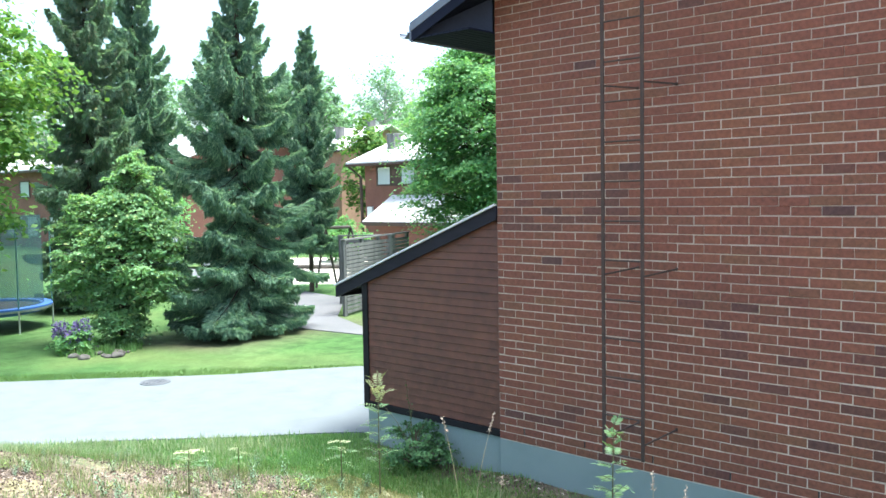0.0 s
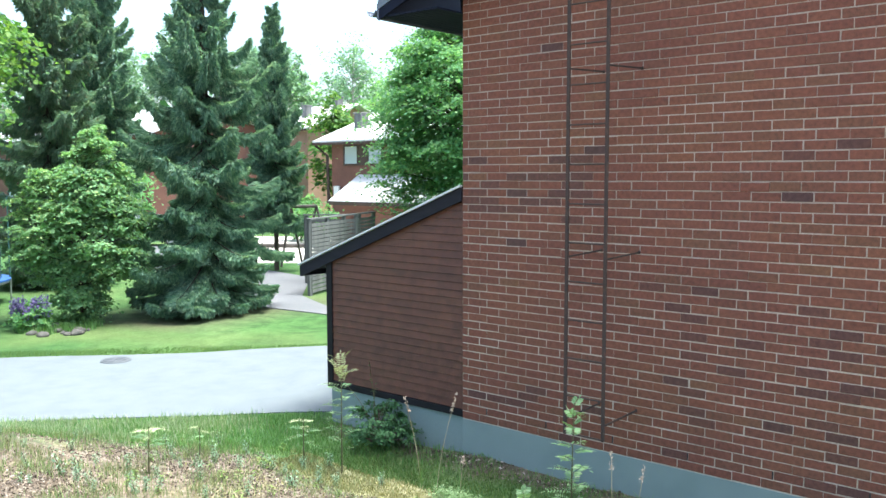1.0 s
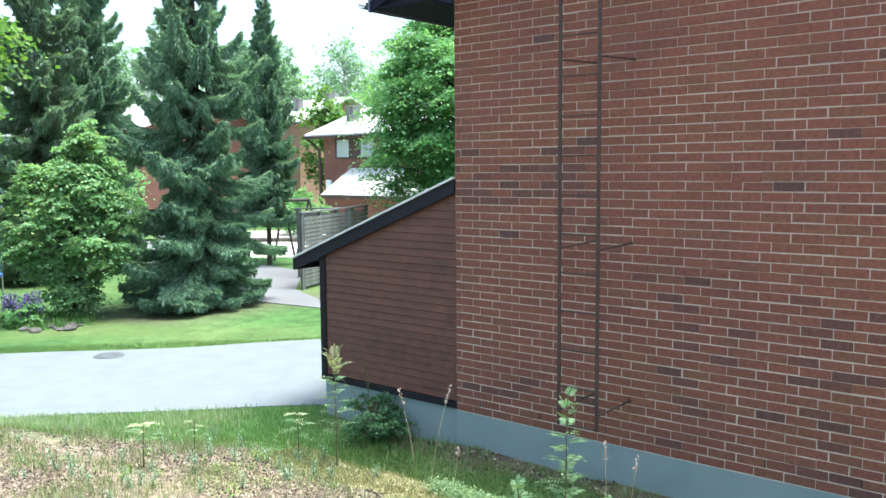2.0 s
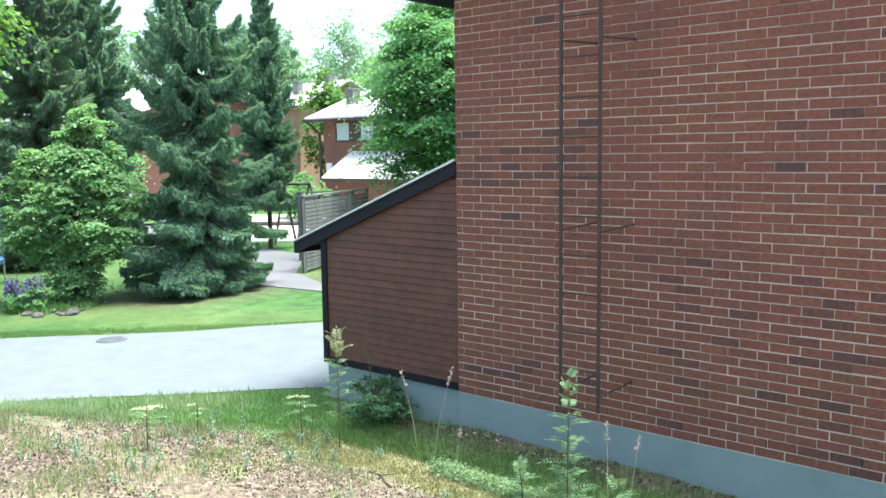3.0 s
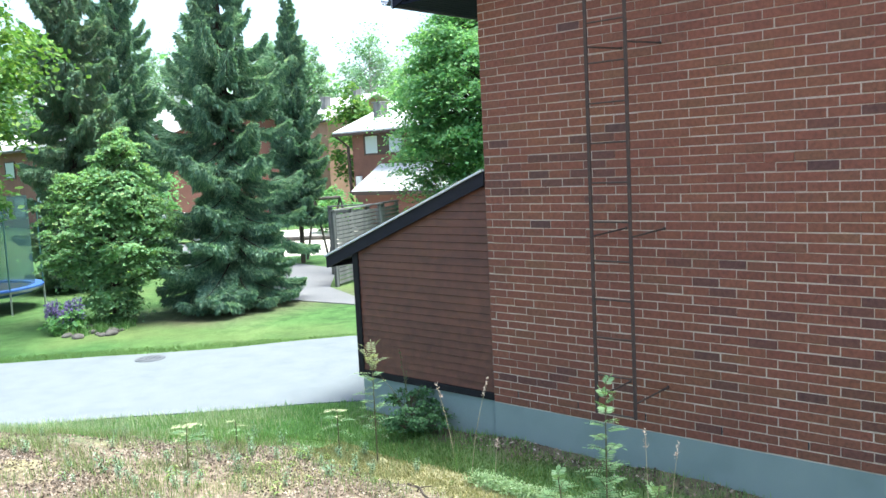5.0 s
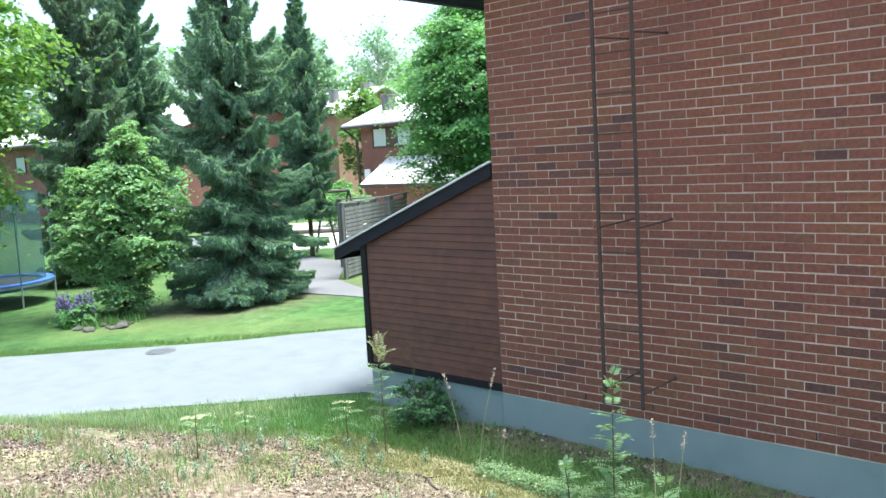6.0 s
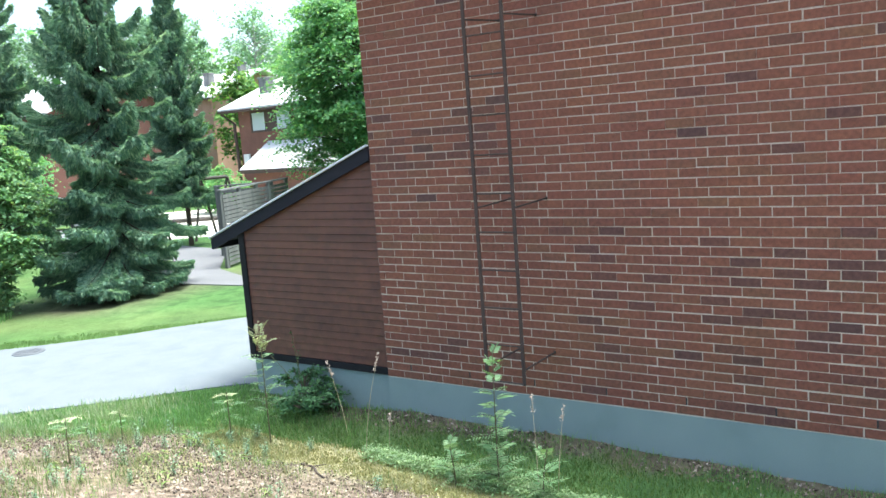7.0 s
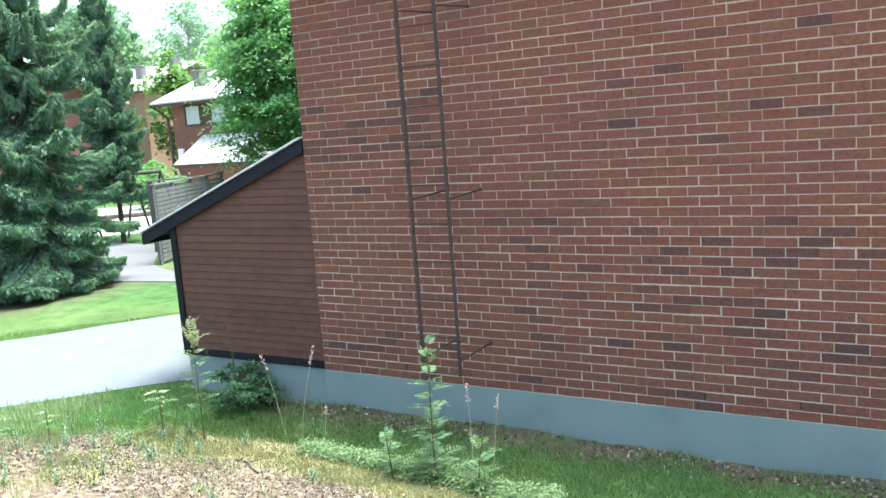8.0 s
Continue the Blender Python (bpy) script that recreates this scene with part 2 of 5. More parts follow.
def raw(name, verts, faces, mat, parent=None, label=""):
    me = bpy.data.meshes.new(name)
    me.from_pydata([tuple(v) for v in verts], [], [tuple(f) for f in faces])
    for m in mat if isinstance(mat, (list, tuple)) else [mat]:
        me.materials.append(m)
    ob = new(name, me)
    ob.parent = parent
    return tagged(ob, label)


def quads(name, V, mat, parent=None, label="", sides=4):
    """V: array (n, sides, 3); one loose polygon each."""
    V = np.asarray(V, dtype=np.float32)
    n = V.shape[0]
    me = bpy.data.meshes.new(name)
    me.vertices.add(n * sides)
    me.vertices.foreach_set("co", V.reshape(-1))
    me.loops.add(n * sides)
    me.loops.foreach_set("vertex_index", np.arange(n * sides, dtype=np.int32))
    me.polygons.add(n)
    me.polygons.foreach_set("loop_start", np.arange(0, n * sides, sides, dtype=np.int32))
    me.polygons.foreach_set("loop_total", np.full(n, sides, dtype=np.int32))
    me.update(calc_edges=True)
    me.validate()
    me.materials.append(mat)
    ob = new(name, me)
    ob.parent = parent
    return tagged(ob, label)


def box(bm, lo, hi, bevel=0.0):
    c = [(a + b) / 2 for a, b in zip(lo, hi)]
    s = [b - a for a, b in zip(lo, hi)]
    g = bmesh.ops.create_cube(bm, size=1, matrix=Matrix.Translation(c) @ Matrix.Diagonal((*s, 1)))
    if bevel:
        e = {e for v in g["verts"] for e in v.link_edges}
        bmesh.ops.bevel(bm, geom=list(e), offset=bevel, segments=1, affect="EDGES")


def beam(bm, a, b, w, h, up=(0, 0, 1)):
    """A square bar from a to b."""
    a, b, up = Vector(a), Vector(b), Vector(up)
    d = (b - a).normalized()
    s = d.cross(up).normalized() * (w / 2)
    u = s.cross(d).normalized() * (h / 2)
    vs = [bm.verts.new(p + i * s + j * u) for p in (a, b) for i, j in ((-1, -1), (1, -1), (1, 1), (-1, 1))]
    for f in ((3, 2, 1, 0), (4, 5, 6, 7), (0, 1, 5, 4), (1, 2, 6, 5), (2, 3, 7, 6), (3, 0, 4, 7)):
        bm.faces.new([vs[i] for i in f])


def tube(bm, pts, radii, seg=8):
    """A tapered tube along points."""
    rings = []
    for i, p in enumerate(pts):
        p = Vector([float(c) for c in p])
        d = (Vector([float(c) for c in pts[min(i + 1, len(pts) - 1)]]) - Vector([float(c) for c in pts[max(i - 1, 0)]])).normalized()
        s = d.orthogonal().normalized()
        t = d.cross(s)
        rings.append([bm.verts.new(p + float(radii[i]) * (math.cos(a) * s + math.sin(a) * t)) for a in [2 * math.pi * k / seg for k in range(seg)]])
    for r0, r1 in zip(rings, rings[1:]):
        k0 = min(range(seg), key=lambda k: (r1[k].co - r0[0].co).length)
        for k in range(seg):
            bm.faces.new((r0[k], r0[(k + 1) % seg], r1[(k + 1 + k0) % seg], r1[(k + k0) % seg]))
    bm.faces.new(rings[0][::-1])
    bm.faces.new(rings[-1])


def bm_new():
    return bmesh.new()


def empty(name, loc, label, category, group=""):
    ob = new(name)
    ob.location = loc
    ob.empty_display_size = 0.1
    return tagged(ob, label, category, group)


def smooth(t):
    t = min(1.0, max(0.0, t))
    return t * t * (3 - 2 * t)


# ---- ground ----
GROUND_Z = -0.45
ROAD_DIR = Vector((0.69, 0.724, 0))
ROAD_NEAR = Vector((-2.8, 0.37, 0))
ROAD_NORMAL = Vector((0.724, -0.69, 0))


def terrain(x, y):
    """Height of the ground: flat lawn and road, and the grassy mound in front of the gable."""
    u = (x - ROAD_NEAR.x) * ROAD_NORMAL.x + (y - ROAD_NEAR.y) * ROAD_NORMAL.y
    if u < -0.3:
        return GROUND_Z
    base = -0.02 - 0.07 * smooth((x - 0.5) / 4) + 0.12 * smooth((x + 1.2) / 1.5) * smooth((y + 1.0) / 1.0)
    bank = 0.45 * smooth((-1.42 - y + 0.07 * noise.noise((x * 1.1, 0, 6))) / 0.52)
    rise = 0.20 * max(0.0, -2.15 - y) * smooth((-2.0 - y) / 1.2 + 0.35)
    far = smooth((-y + 22) / 10) * smooth((30 - x) / 10)
    rough = 0.05 * noise.noise((x * 0.9, y * 0.9, 0.3)) + 0.022 * noise.noise((x * 2.7, y * 2.7, 1.3)) + 0.01 * noise.noise((x * 8, y * 8, 3))
    k = smooth(u / 3.9)
    return GROUND_Z + k * (base + bank + min(rise, 1.6)) * far + (0.2 + 0.8 * k) * rough * smooth(u / 1.2) * far


def ground_mesh():
    xs = np.concatenate([np.array([-420, -200, -120, -80, -50, -36, -27, -21, -17, -14, -11, -9, -7.5, -6.3]), np.arange(-5.4, 7.4, 0.11), np.array([8, 9, 11, 14, 20, 40, 90, 200, 420])])
    ys = np.concatenate([np.array([-420, -200, -90, -40, -24, -16, -12.5, -10.5, -9.4, -8.6]), np.arange(-8.0, 1.0, 0.11), np.array([1.6, 2.6, 4, 6, 9, 12, 16, 22, 30, 45, 70, 120, 200, 420])])
    V = [(x, y, terrain(x, y)) for y in ys for x in xs]
    w = len(xs)
    F = [(j * w + i, j * w + i + 1, (j + 1) * w + i + 1, (j + 1) * w + i) for j in range(len(ys) - 1) for i in range(w - 1)]
    m, n, l, b = material("lawn_and_moss", 0.95)
    green = ramp(n, l, tex_noise(n, l, 0.55, 5), [(0.3, (0.05, 0.125, 0.042)), (0.5, (0.078, 0.165, 0.055)), (0.72, (0.115, 0.195, 0.075))])
    tufts = ramp(n, l, tex_noise(n, l, 3.2, 6), [(0.32, (0.46, 0.54, 0.46)), (0.62, (1.08, 1.06, 1))])
    green = blend(n, l, "MULTIPLY", 0.75, green, tufts)
    worn = ramp(n, l, tex_noise(n, l, 0.21, 4), [(0.5, (0, 0, 0)), (0.66, (0.5, 0.5, 0.5))])
    green = blend(n, l, "MIX", worn, green, (0.135, 0.17, 0.065))
    fine = ramp(n, l, tex_noise(n, l, 28, 4), [(0.3, (0.4, 0.42, 0.36)), (0.65, (1, 1, 1))])
    green = blend(n, l, "MULTIPLY", 0.6, green, fine)
    litter = ramp(n, l, tex_noise(n, l, 16, 6), [(0.28, (0.075, 0.058, 0.042)), (0.5, (0.18, 0.142, 0.105)), (0.72, (0.31, 0.262, 0.21))])
    moss = ramp(n, l, tex_noise(n, l, 9, 5), [(0.3, (0.23, 0.215, 0.11)), (0.55, (0.315, 0.295, 0.165)), (0.8, (0.40, 0.375, 0.235))])
    moss = blend(n, l, "MULTIPLY", 0.5, moss, fine)
    patch = ramp(n, l, tex_noise(n, l, 1.1, 4), [(0.52, (0, 0, 0)), (0.66, (0.9, 0.9, 0.9))])
    mound = blend(n, l, "MIX", patch, litter, moss)
    at = n.new("ShaderNodeAttribute")
    at.attribute_name = "cover"
    sep = n.new("ShaderNodeSeparateColor")
    l.new(at.outputs["Color"], sep.inputs[0])
    col = blend(n, l, "MIX", sep.outputs[0], green, mound)
    soil = ramp(n, l, tex_noise(n, l, 7, 5), [(0.3, (0.07, 0.055, 0.04)), (0.7, (0.16, 0.13, 0.095))])
    col = blend(n, l, "MIX", sep.outputs[1], col, soil)
    col = blend(n, l, "MIX", sep.outputs[2], col, moss)
    l.new(col, b.inputs["Base Color"])
    b.inputs["Specular IOR Level"].default_value = 0.15
    bump(n, l, b, tex_noise(n, l, 45, 5), 0.8, 0.03)
    ob = raw("ground", V, F, m)
    ca = ob.data.color_attributes.new("cover", "FLOAT_COLOR", "POINT")
    buf = np.zeros((len(V), 4), dtype=np.float32)
    for i, (x, y, z) in enumerate(V):
        u = (x - ROAD_NEAR.x) * ROAD_NORMAL.x + (y - ROAD_NEAR.y) * ROAD_NORMAL.y
        nz = 0.5 * noise.noise((x * 1.3, y * 1.3, 5)) + 0.2 * noise.noise((x * 5, y * 5, 2))
        buf[i, 0] = smooth((-2.0 - y) / 0.9 + nz) * smooth((u - 2.6) / 1.6 + nz)
        buf[i, 1] = 0.85 * smooth((y + 0.52) / 0.35 + 2 * nz) * smooth((x + 2.6) / 0.8) if y < 1 else 0
        buf[i, 2] = smooth(1.2 - abs(y + 2.2) / 0.42 + nz) * smooth((x + 0.5) / 0.8 + nz) if y < -1.5 else 0
        if math.hypot(x + 11.9, y - 4.2) < 2.1:
            buf[i, 1] = 0.7
    ca.data.foreach_set("color", buf.reshape(-1))
    for p in ob.data.polygons:
        p.use_smooth = True
    return tagged(ob, "lawn, grassy mound with moss and brown leaf litter", "ground", kind="structure")


ground_mesh()


def strip(name, left, right, z, mat, label, thick=0.06):
    """A paved strip between two edge lines, with a real edge."""
    bm = bm_new()
    top = [(bm.verts.new((a[0], a[1], z)), bm.verts.new((b[0], b[1], z))) for a, b in zip(left, right)]
    for (a, b), (c, d) in zip(top, top[1:]):
        bm.faces.new((a, b, d, c))
    r = bmesh.ops.extrude_face_region(bm, geom=bm.faces[:])
    for v in r["geom"]:
        if isinstance(v, bmesh.types.BMVert):
            v.co.z -= thick
    bmesh.ops.recalc_face_normals(bm, faces=bm.faces[:])
    return tagged(part(name, bm, mat), label, "road", kind="structure")


def road_edges(lo, hi, step, width):
    a, b = [], []
    s = lo
    while s <= hi:
        wob = 0.06 * noise.noise((s * 0.8, 0, 0)) + 0.025 * noise.noise((s * 4, 3, 0))
        wob2 = 0.09 * noise.noise((s * 0.7, 9, 0)) + 0.05 * noise.noise((s * 4, 13, 0))
        p = ROAD_NEAR + ROAD_DIR * s
        a.append(p + ROAD_NORMAL * (0.13 + wob))
        b.append(p - ROAD_NORMAL * (width + 0.42 * smooth((s + 3.2) / 3.0) + wob2))
        s += step
    return a, b


ra, rb = road_edges(-60, 60, 0.25, 4.14)
strip("road", rb, ra, GROUND_Z + 0.014, m_asphalt, "pale grey asphalt lane bleached by the sun")

drive_l = [(-15.0, 5.2, 0), (-18.0, 7.6, 0), (-22.0, 9.2, 0), (-28.0, 10.6, 0), (-36.0, 12.0, 0)]
drive_r = [(-8.2, 6.1, 0), (-11.9, 7.7, 0), (-15.0, 10.7, 0), (-20.5, 11.6, 0), (-36.0, 16.0, 0)]
strip("driveway", drive_l, drive_r, GROUND_Z + 0.02, m_drive, "pale grey gravelled drive between the lawns", 0.05)
strip("play_area", [(-36, 17.5, 0), (-26, 26, 0)], [(-20.6, 12.2, 0), (-16.2, 15.6, 0)], GROUND_Z + 0.012, m_sand, "sand of the play area, sunlight put into its pale colour", 0.04)

# ---- the brick house ----
BRICK_L, BRICK_H, JOINT, PERPEND = 0.27, 0.0897, 0.0105, 0.0085
COURSE_Z = 0.034
ROOF_T = 0.40
RIDGE_X, EAVE_X, EAVE_TOP = 4.6, -0.88, 4.80
HOUSE_X1, HOUSE_Y1 = 9.2, 9.0


def roof_z(x):
    return EAVE_TOP + ROOF_T * (RIDGE_X - EAVE_X - abs(x - RIDGE_X))


house = empty("house", (4.6, 0, 0), "two-storey red brick house with a dark overhanging roof", "house")
house.location = (0, 0, 0)
def gable_wall(y0, name, label):
    """A gable wall as one slab, up to the ridge."""
    b = bm_new()
    p = [(0, -0.02), (HOUSE_X1, -0.02), (HOUSE_X1, roof_z(0) - 0.06), (RIDGE_X, roof_z(RIDGE_X) - 0.06), (0, roof_z(0) - 0.06)]
    fr = [b.verts.new((x, y0, z)) for x, z in p]
    bk = [b.verts.new((x, y0 + 0.22, z)) for x, z in p]
    b.faces.new(fr)
    b.faces.new(bk[::-1])
    for i in range(5):
        b.faces.new((fr[i], bk[i], bk[(i + 1) % 5], fr[(i + 1) % 5]))
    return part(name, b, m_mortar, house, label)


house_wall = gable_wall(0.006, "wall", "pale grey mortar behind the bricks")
gable_wall(HOUSE_Y1 - 0.22, "back_wall", "back gable wall")
for xa, xb in ((0.0, 0.22), (HOUSE_X1 - 0.22, HOUSE_X1)):
    bm = bm_new()
    box(bm, (xa, 0.228, -0.02), (xb, HOUSE_Y1 - 0.222, 4.7))
    part("side_wall", bm, m_farbrick, house, "red brick side wall")
bm = bm_new()
box(bm, (-0.006, 0.0, -1.1), (HOUSE_X1 + 0.01, 0.3, 0.030), 0.006)
box(bm, (-0.006, 0.31, -1.1), (0.25, HOUSE_Y1, 0.012), 0.006)
part("plinth", bm, m_plinth, house, "smooth blue-grey rendered concrete plinth").location.y = 0.003

# roof: two slabs, gable boards, eave box
bm = bm_new()
for s in (-1, 1):
    x0 = RIDGE_X + s * (RIDGE_X - EAVE_X)
    for (ya, yb) in ((-0.45, HOUSE_Y1 + 0.45),):
        p = [(x0, ya, EAVE_TOP), (RIDGE_X, ya, roof_z(RIDGE_X)), (RIDGE_X, yb, roof_z(RIDGE_X)), (x0, yb, EAVE_TOP)]
        vs = [bm.verts.new(q) for q in p] + [bm.verts.new((q[0], q[1], q[2] + 0.06)) for q in p]
        for f in ((0, 1, 2, 3), (7, 6, 5, 4), (0, 4, 5, 1), (1, 5, 6, 2), (2, 6, 7, 3), (3, 7, 4, 0)):
            bm.faces.new([vs[i] for i in f])
bmesh.ops.recalc_face_normals(bm, faces=bm.faces[:])
part("roof", bm, m_felt, house, "dark roofing on the main roof")
for s in (-1, 1):
    x0 = RIDGE_X + s * (RIDGE_X - EAVE_X)
    for y0 in (-0.47, HOUSE_Y1 + 0.45):
        bm = bm_new()
        p = [(x0, EAVE_TOP - 0.02), (RIDGE_X, roof_z(RIDGE_X) - 0.02), (RIDGE_X, roof_z(RIDGE_X) + 0.08), (x0, EAVE_TOP + 0.08)]
        vs = [bm.verts.new((q[0], y0, q[1])) for q in p] + [bm.verts.new((q[0], y0 + 0.03, q[1])) for q in p]
        for f in ((0, 1, 2, 3), (7, 6, 5, 4), (0, 4, 5, 1), (1, 5, 6, 2), (2, 6, 7, 3), (3, 7, 4, 0)):
            bm.faces.new([vs[i] for i in f])
        bmesh.ops.recalc_face_normals(bm, faces=bm.faces[:])
        part("verge_sheet", bm, m_fascia, house, "grey-blue sheet metal verge")
        bm = bm_new()
        p = [(x0, EAVE_TOP - 0.14), (RIDGE_X, roof_z(RIDGE_X) - 0.14), (RIDGE_X, roof_z(RIDGE_X) - 0.022), (x0, EAVE_TOP - 0.022)]
        ya = y0 + (0.008 if y0 < 0 else -0.008)
        vs = [bm.verts.new((q[0], ya, q[1])) for q in p] + [bm.verts.new((q[0], ya + 0.022, q[1])) for q in p]
        for f in ((0, 1, 2, 3), (7, 6, 5, 4), (0, 4, 5, 1), (1, 5, 6, 2), (2, 6, 7, 3), (3, 7, 4, 0)):
            bm.faces.new([vs[i] for i in f])
        bmesh.ops.recalc_face_normals(bm, faces=bm.faces[:])
        part("bargeboard", bm, m_soffit, house, "dark navy gable board")
for i in range(9):  # soffit boards under the gable overhang follow the slope
    ya, yb = -0.44 + i * 0.05, -0.44 + i * 0.05 + 0.045
    for s in (-1, 1):
        bm = bm_new()
        x0 = RIDGE_X + s * (RIDGE_X - EAVE_X)
        beam(bm, (x0, (ya + yb) / 2, EAVE_TOP - 0.045), (RIDGE_X, (ya + yb) / 2, roof_z(RIDGE_X) - 0.045), 0.045, 0.02)
        part("gable_soffit_board", bm, m_soffit, house, "dark navy soffit board")
for k in range(9):  # boxed eave along the side wall, board by board
    bm = bm_new()
    xa = EAVE_X + 0.03 + k * 0.095
    box(bm, (xa, -0.44, EAVE_TOP - 0.11), (xa + 0.085, HOUSE_Y1 + 0.4, EAVE_TOP - 0.09))
    part("soffit_board", bm, m_soffit, house)
bm = bm_new()  # panel that closes the end of the eave box
vs = [bm.verts.new(q) for q in ((EAVE_X + 0.02, -0.435, EAVE_TOP - 0.10), (-0.012, -0.03, EAVE_TOP - 0.10), (-0.012, -0.03, roof_z(-0.02) - 0.06), (EAVE_X + 0.02, -0.435, roof_z(EAVE_X + 0.02) - 0.06))]
vs += [bm.verts.new((v.co.x, v.co.y + 0.02, v.co.z)) for v in vs]
for f in ((0, 1, 2, 3), (7, 6, 5, 4), (0, 4, 5, 1), (1, 5, 6, 2), (2, 6, 7, 3), (3, 7, 4, 0)):
    bm.faces.new([vs[i] for i in f])
part("eave_end_panel", bm, m_navy, house, "dark navy panel closing the eave box")
bm = bm_new()
box(bm, (EAVE_X - 0.02, -0.47, EAVE_TOP - 0.13), (EAVE_X + 0.01, HOUSE_Y1 + 0.45, EAVE_TOP + 0.05), 0.006)
part("fascia", bm, m_fascia, house, "grey-blue eave board")
bm = bm_new()
for k in range(14):  # half-round gutter
    a0, a1 = math.pi * k / 14, math.pi * (k + 1) / 14
    q = []
    for a, r in ((a0, 0.065), (a1, 0.065), (a1, 0.058), (a0, 0.058)):
        q.append((EAVE_X - 0.075 - r * math.cos(a), EAVE_TOP - 0.03 - r * math.sin(a)))
    vs = [bm.verts.new((x, -0.5, z)) for x, z in q] + [bm.verts.new((x, HOUSE_Y1 + 0.45, z)) for x, z in q]
    for f in ((0, 1, 2, 3), (7, 6, 5, 4), (0, 4, 5, 1), (2, 6, 7, 3)):
        bm.faces.new([vs[i] for i in f])
part("gutter", bm, m_fascia, house, "grey-blue metal rain gutter")
bm = bm_new()
tube(bm, [(-0.055, 0.35, 4.55), (-0.055, 0.35, 2.5)], [0.028, 0.028], 8)
part("downpipe", bm, m_white, house, "thin white pipe on the side wall")


def dark_here(x, z):
    """Burnt bricks lie in loose groups."""
    g = 0.025
    if x < 1.75 and 2.42 < z < 3.05:
        g = 0.45
    elif x > 2.6 and 0.55 < z < 1.75:
        g = 0.2
    elif z < 0.5:
        g = 0.10
    return RNG.random() < g


def brick_box(w):
    """One brick, its front edges chamfered: verts and faces about its lower left front."""
    c, h, d = 0.004, BRICK_H - JOINT, 0.02
    v = [(0, d, 0), (w, d, 0), (w, d, h), (0, d, h), (0, c, 0), (w, c, 0), (w, c, h), (0, c, h), (c, 0, c), (w - c, 0, c), (w - c, 0, h - c), (c, 0, h - c)]
    f = [(8, 9, 10, 11), (4, 5, 9, 8), (5, 6, 10, 9), (6, 7, 11, 10), (7, 4, 8, 11), (0, 1, 5, 4), (1, 2, 6, 5), (2, 3, 7, 6), (3, 0, 4, 7)]
    return v, f


brick_shapes = {}
SINGLE = (3.75, 5.92, 0.0, 3.22)


def lay_bricks():
    V, F, M, singles = [], [], [], []
    for n in range(78):
        z = COURSE_Z + n * BRICK_H
        first = 0.08 if n % 2 else 0.247
        x = first - BRICK_L
        while x < HOUSE_X1:
            xa, xb = max(x + PERPEND / 2, 0.0), min(x + BRICK_L - PERPEND / 2, HOUSE_X1)
            cx = (xa + xb) / 2
            top = z + BRICK_H
            if xb - xa > 0.02 and top < roof_z(cx) - 0.06:
                dx, dy, dz = RNG.normal(0, 0.002), max(-0.004, min(0.0032, RNG.normal(0, 0.002))), RNG.normal(0, 0.0017)
                slot = n == 1 and abs((x - 2.78) / 0.81 - round((x - 2.78) / 0.81)) < 0.05
                w = xb - xa - (0.006 if slot else 0)
                xs = xa + (0.006 if slot else 0)
                dark = dark_here(cx, z)
                if SINGLE[0] < cx < SINGLE[1] and SINGLE[2] < z < SINGLE[3]:
                    singles.append((xs + dx, dy, z + JOINT / 2 + dz, round(w, 3), dark))
                else:
                    v, f = brick_box(w)
                    o = len(V)
                    V += [(a + xs + dx, b + dy, c + z + JOINT / 2 + dz) for a, b, c in v]
                    F += [tuple(i + o for i in q) for q in f]
                    M += [int(dark)] * len(f)
            x += BRICK_L
    return V, F, M, singles


BV, BF, BM_IDX, BRICK_SINGLES = lay_bricks()
bricks = raw("bricks", BV, BF, [m_brick, m_brick_dark], house_wall, "red and burnt brown bricks laid in stretcher bond")
bricks.data.polygons.foreach_set("material_index", np.array(BM_IDX, dtype=np.int32))
tagged(bricks, kind="stuff")

# open weep slots in the second course
for k in range(-3, 8):
    x = 2.78 + k * 0.81
    if 0 < x < HOUSE_X1:
        bm = bm_new()
        box(bm, (x - 0.007, 0.001, COURSE_Z + 0.097), (x + 0.007, 0.005, COURSE_Z + 0.172))
        part("weep_slot", bm, m_rubber, house, "dark open weep slot")

# ---- lean-to shed ----
SHED_X0, SHED_Y, SHED_Y1 = -2.33, 0.035, 4.2
shed = empty("shed", (0, 0, 0), "lean-to shed of brown stained boards with a black roof edge", "shed")


def shed_top(x):
    return 2.745 + x * 0.385


bm = bm_new()
vs = [bm.verts.new(p) for p in ((SHED_X0 + 0.02, 0.06, 0.03), (-0.01, 0.06, 0.03), (-0.01, 0.06, shed_top(0) - 0.12), (SHED_X0 + 0.02, 0.06, shed_top(SHED_X0) - 0.12))]
vs += [bm.verts.new((v.co.x, SHED_Y1, v.co.z)) for v in vs]
for f in ((0, 1, 2, 3), (7, 6, 5, 4), (0, 4, 5, 1), (1, 5, 6, 2), (2, 6, 7, 3), (3, 7, 4, 0)):
    bm.faces.new([vs[i] for i in f])
part("core", bm, m_board_gap, shed, "dark battens behind the boards")
bm = bm_new()
box(bm, (SHED_X0 + 0.02, 0.045, -1.0), (-0.012, SHED_Y1, 0.035), 0.006)
part("plinth", bm, m_plinth, shed, "blue-grey rendered plinth")
z, k = 0.13, 0
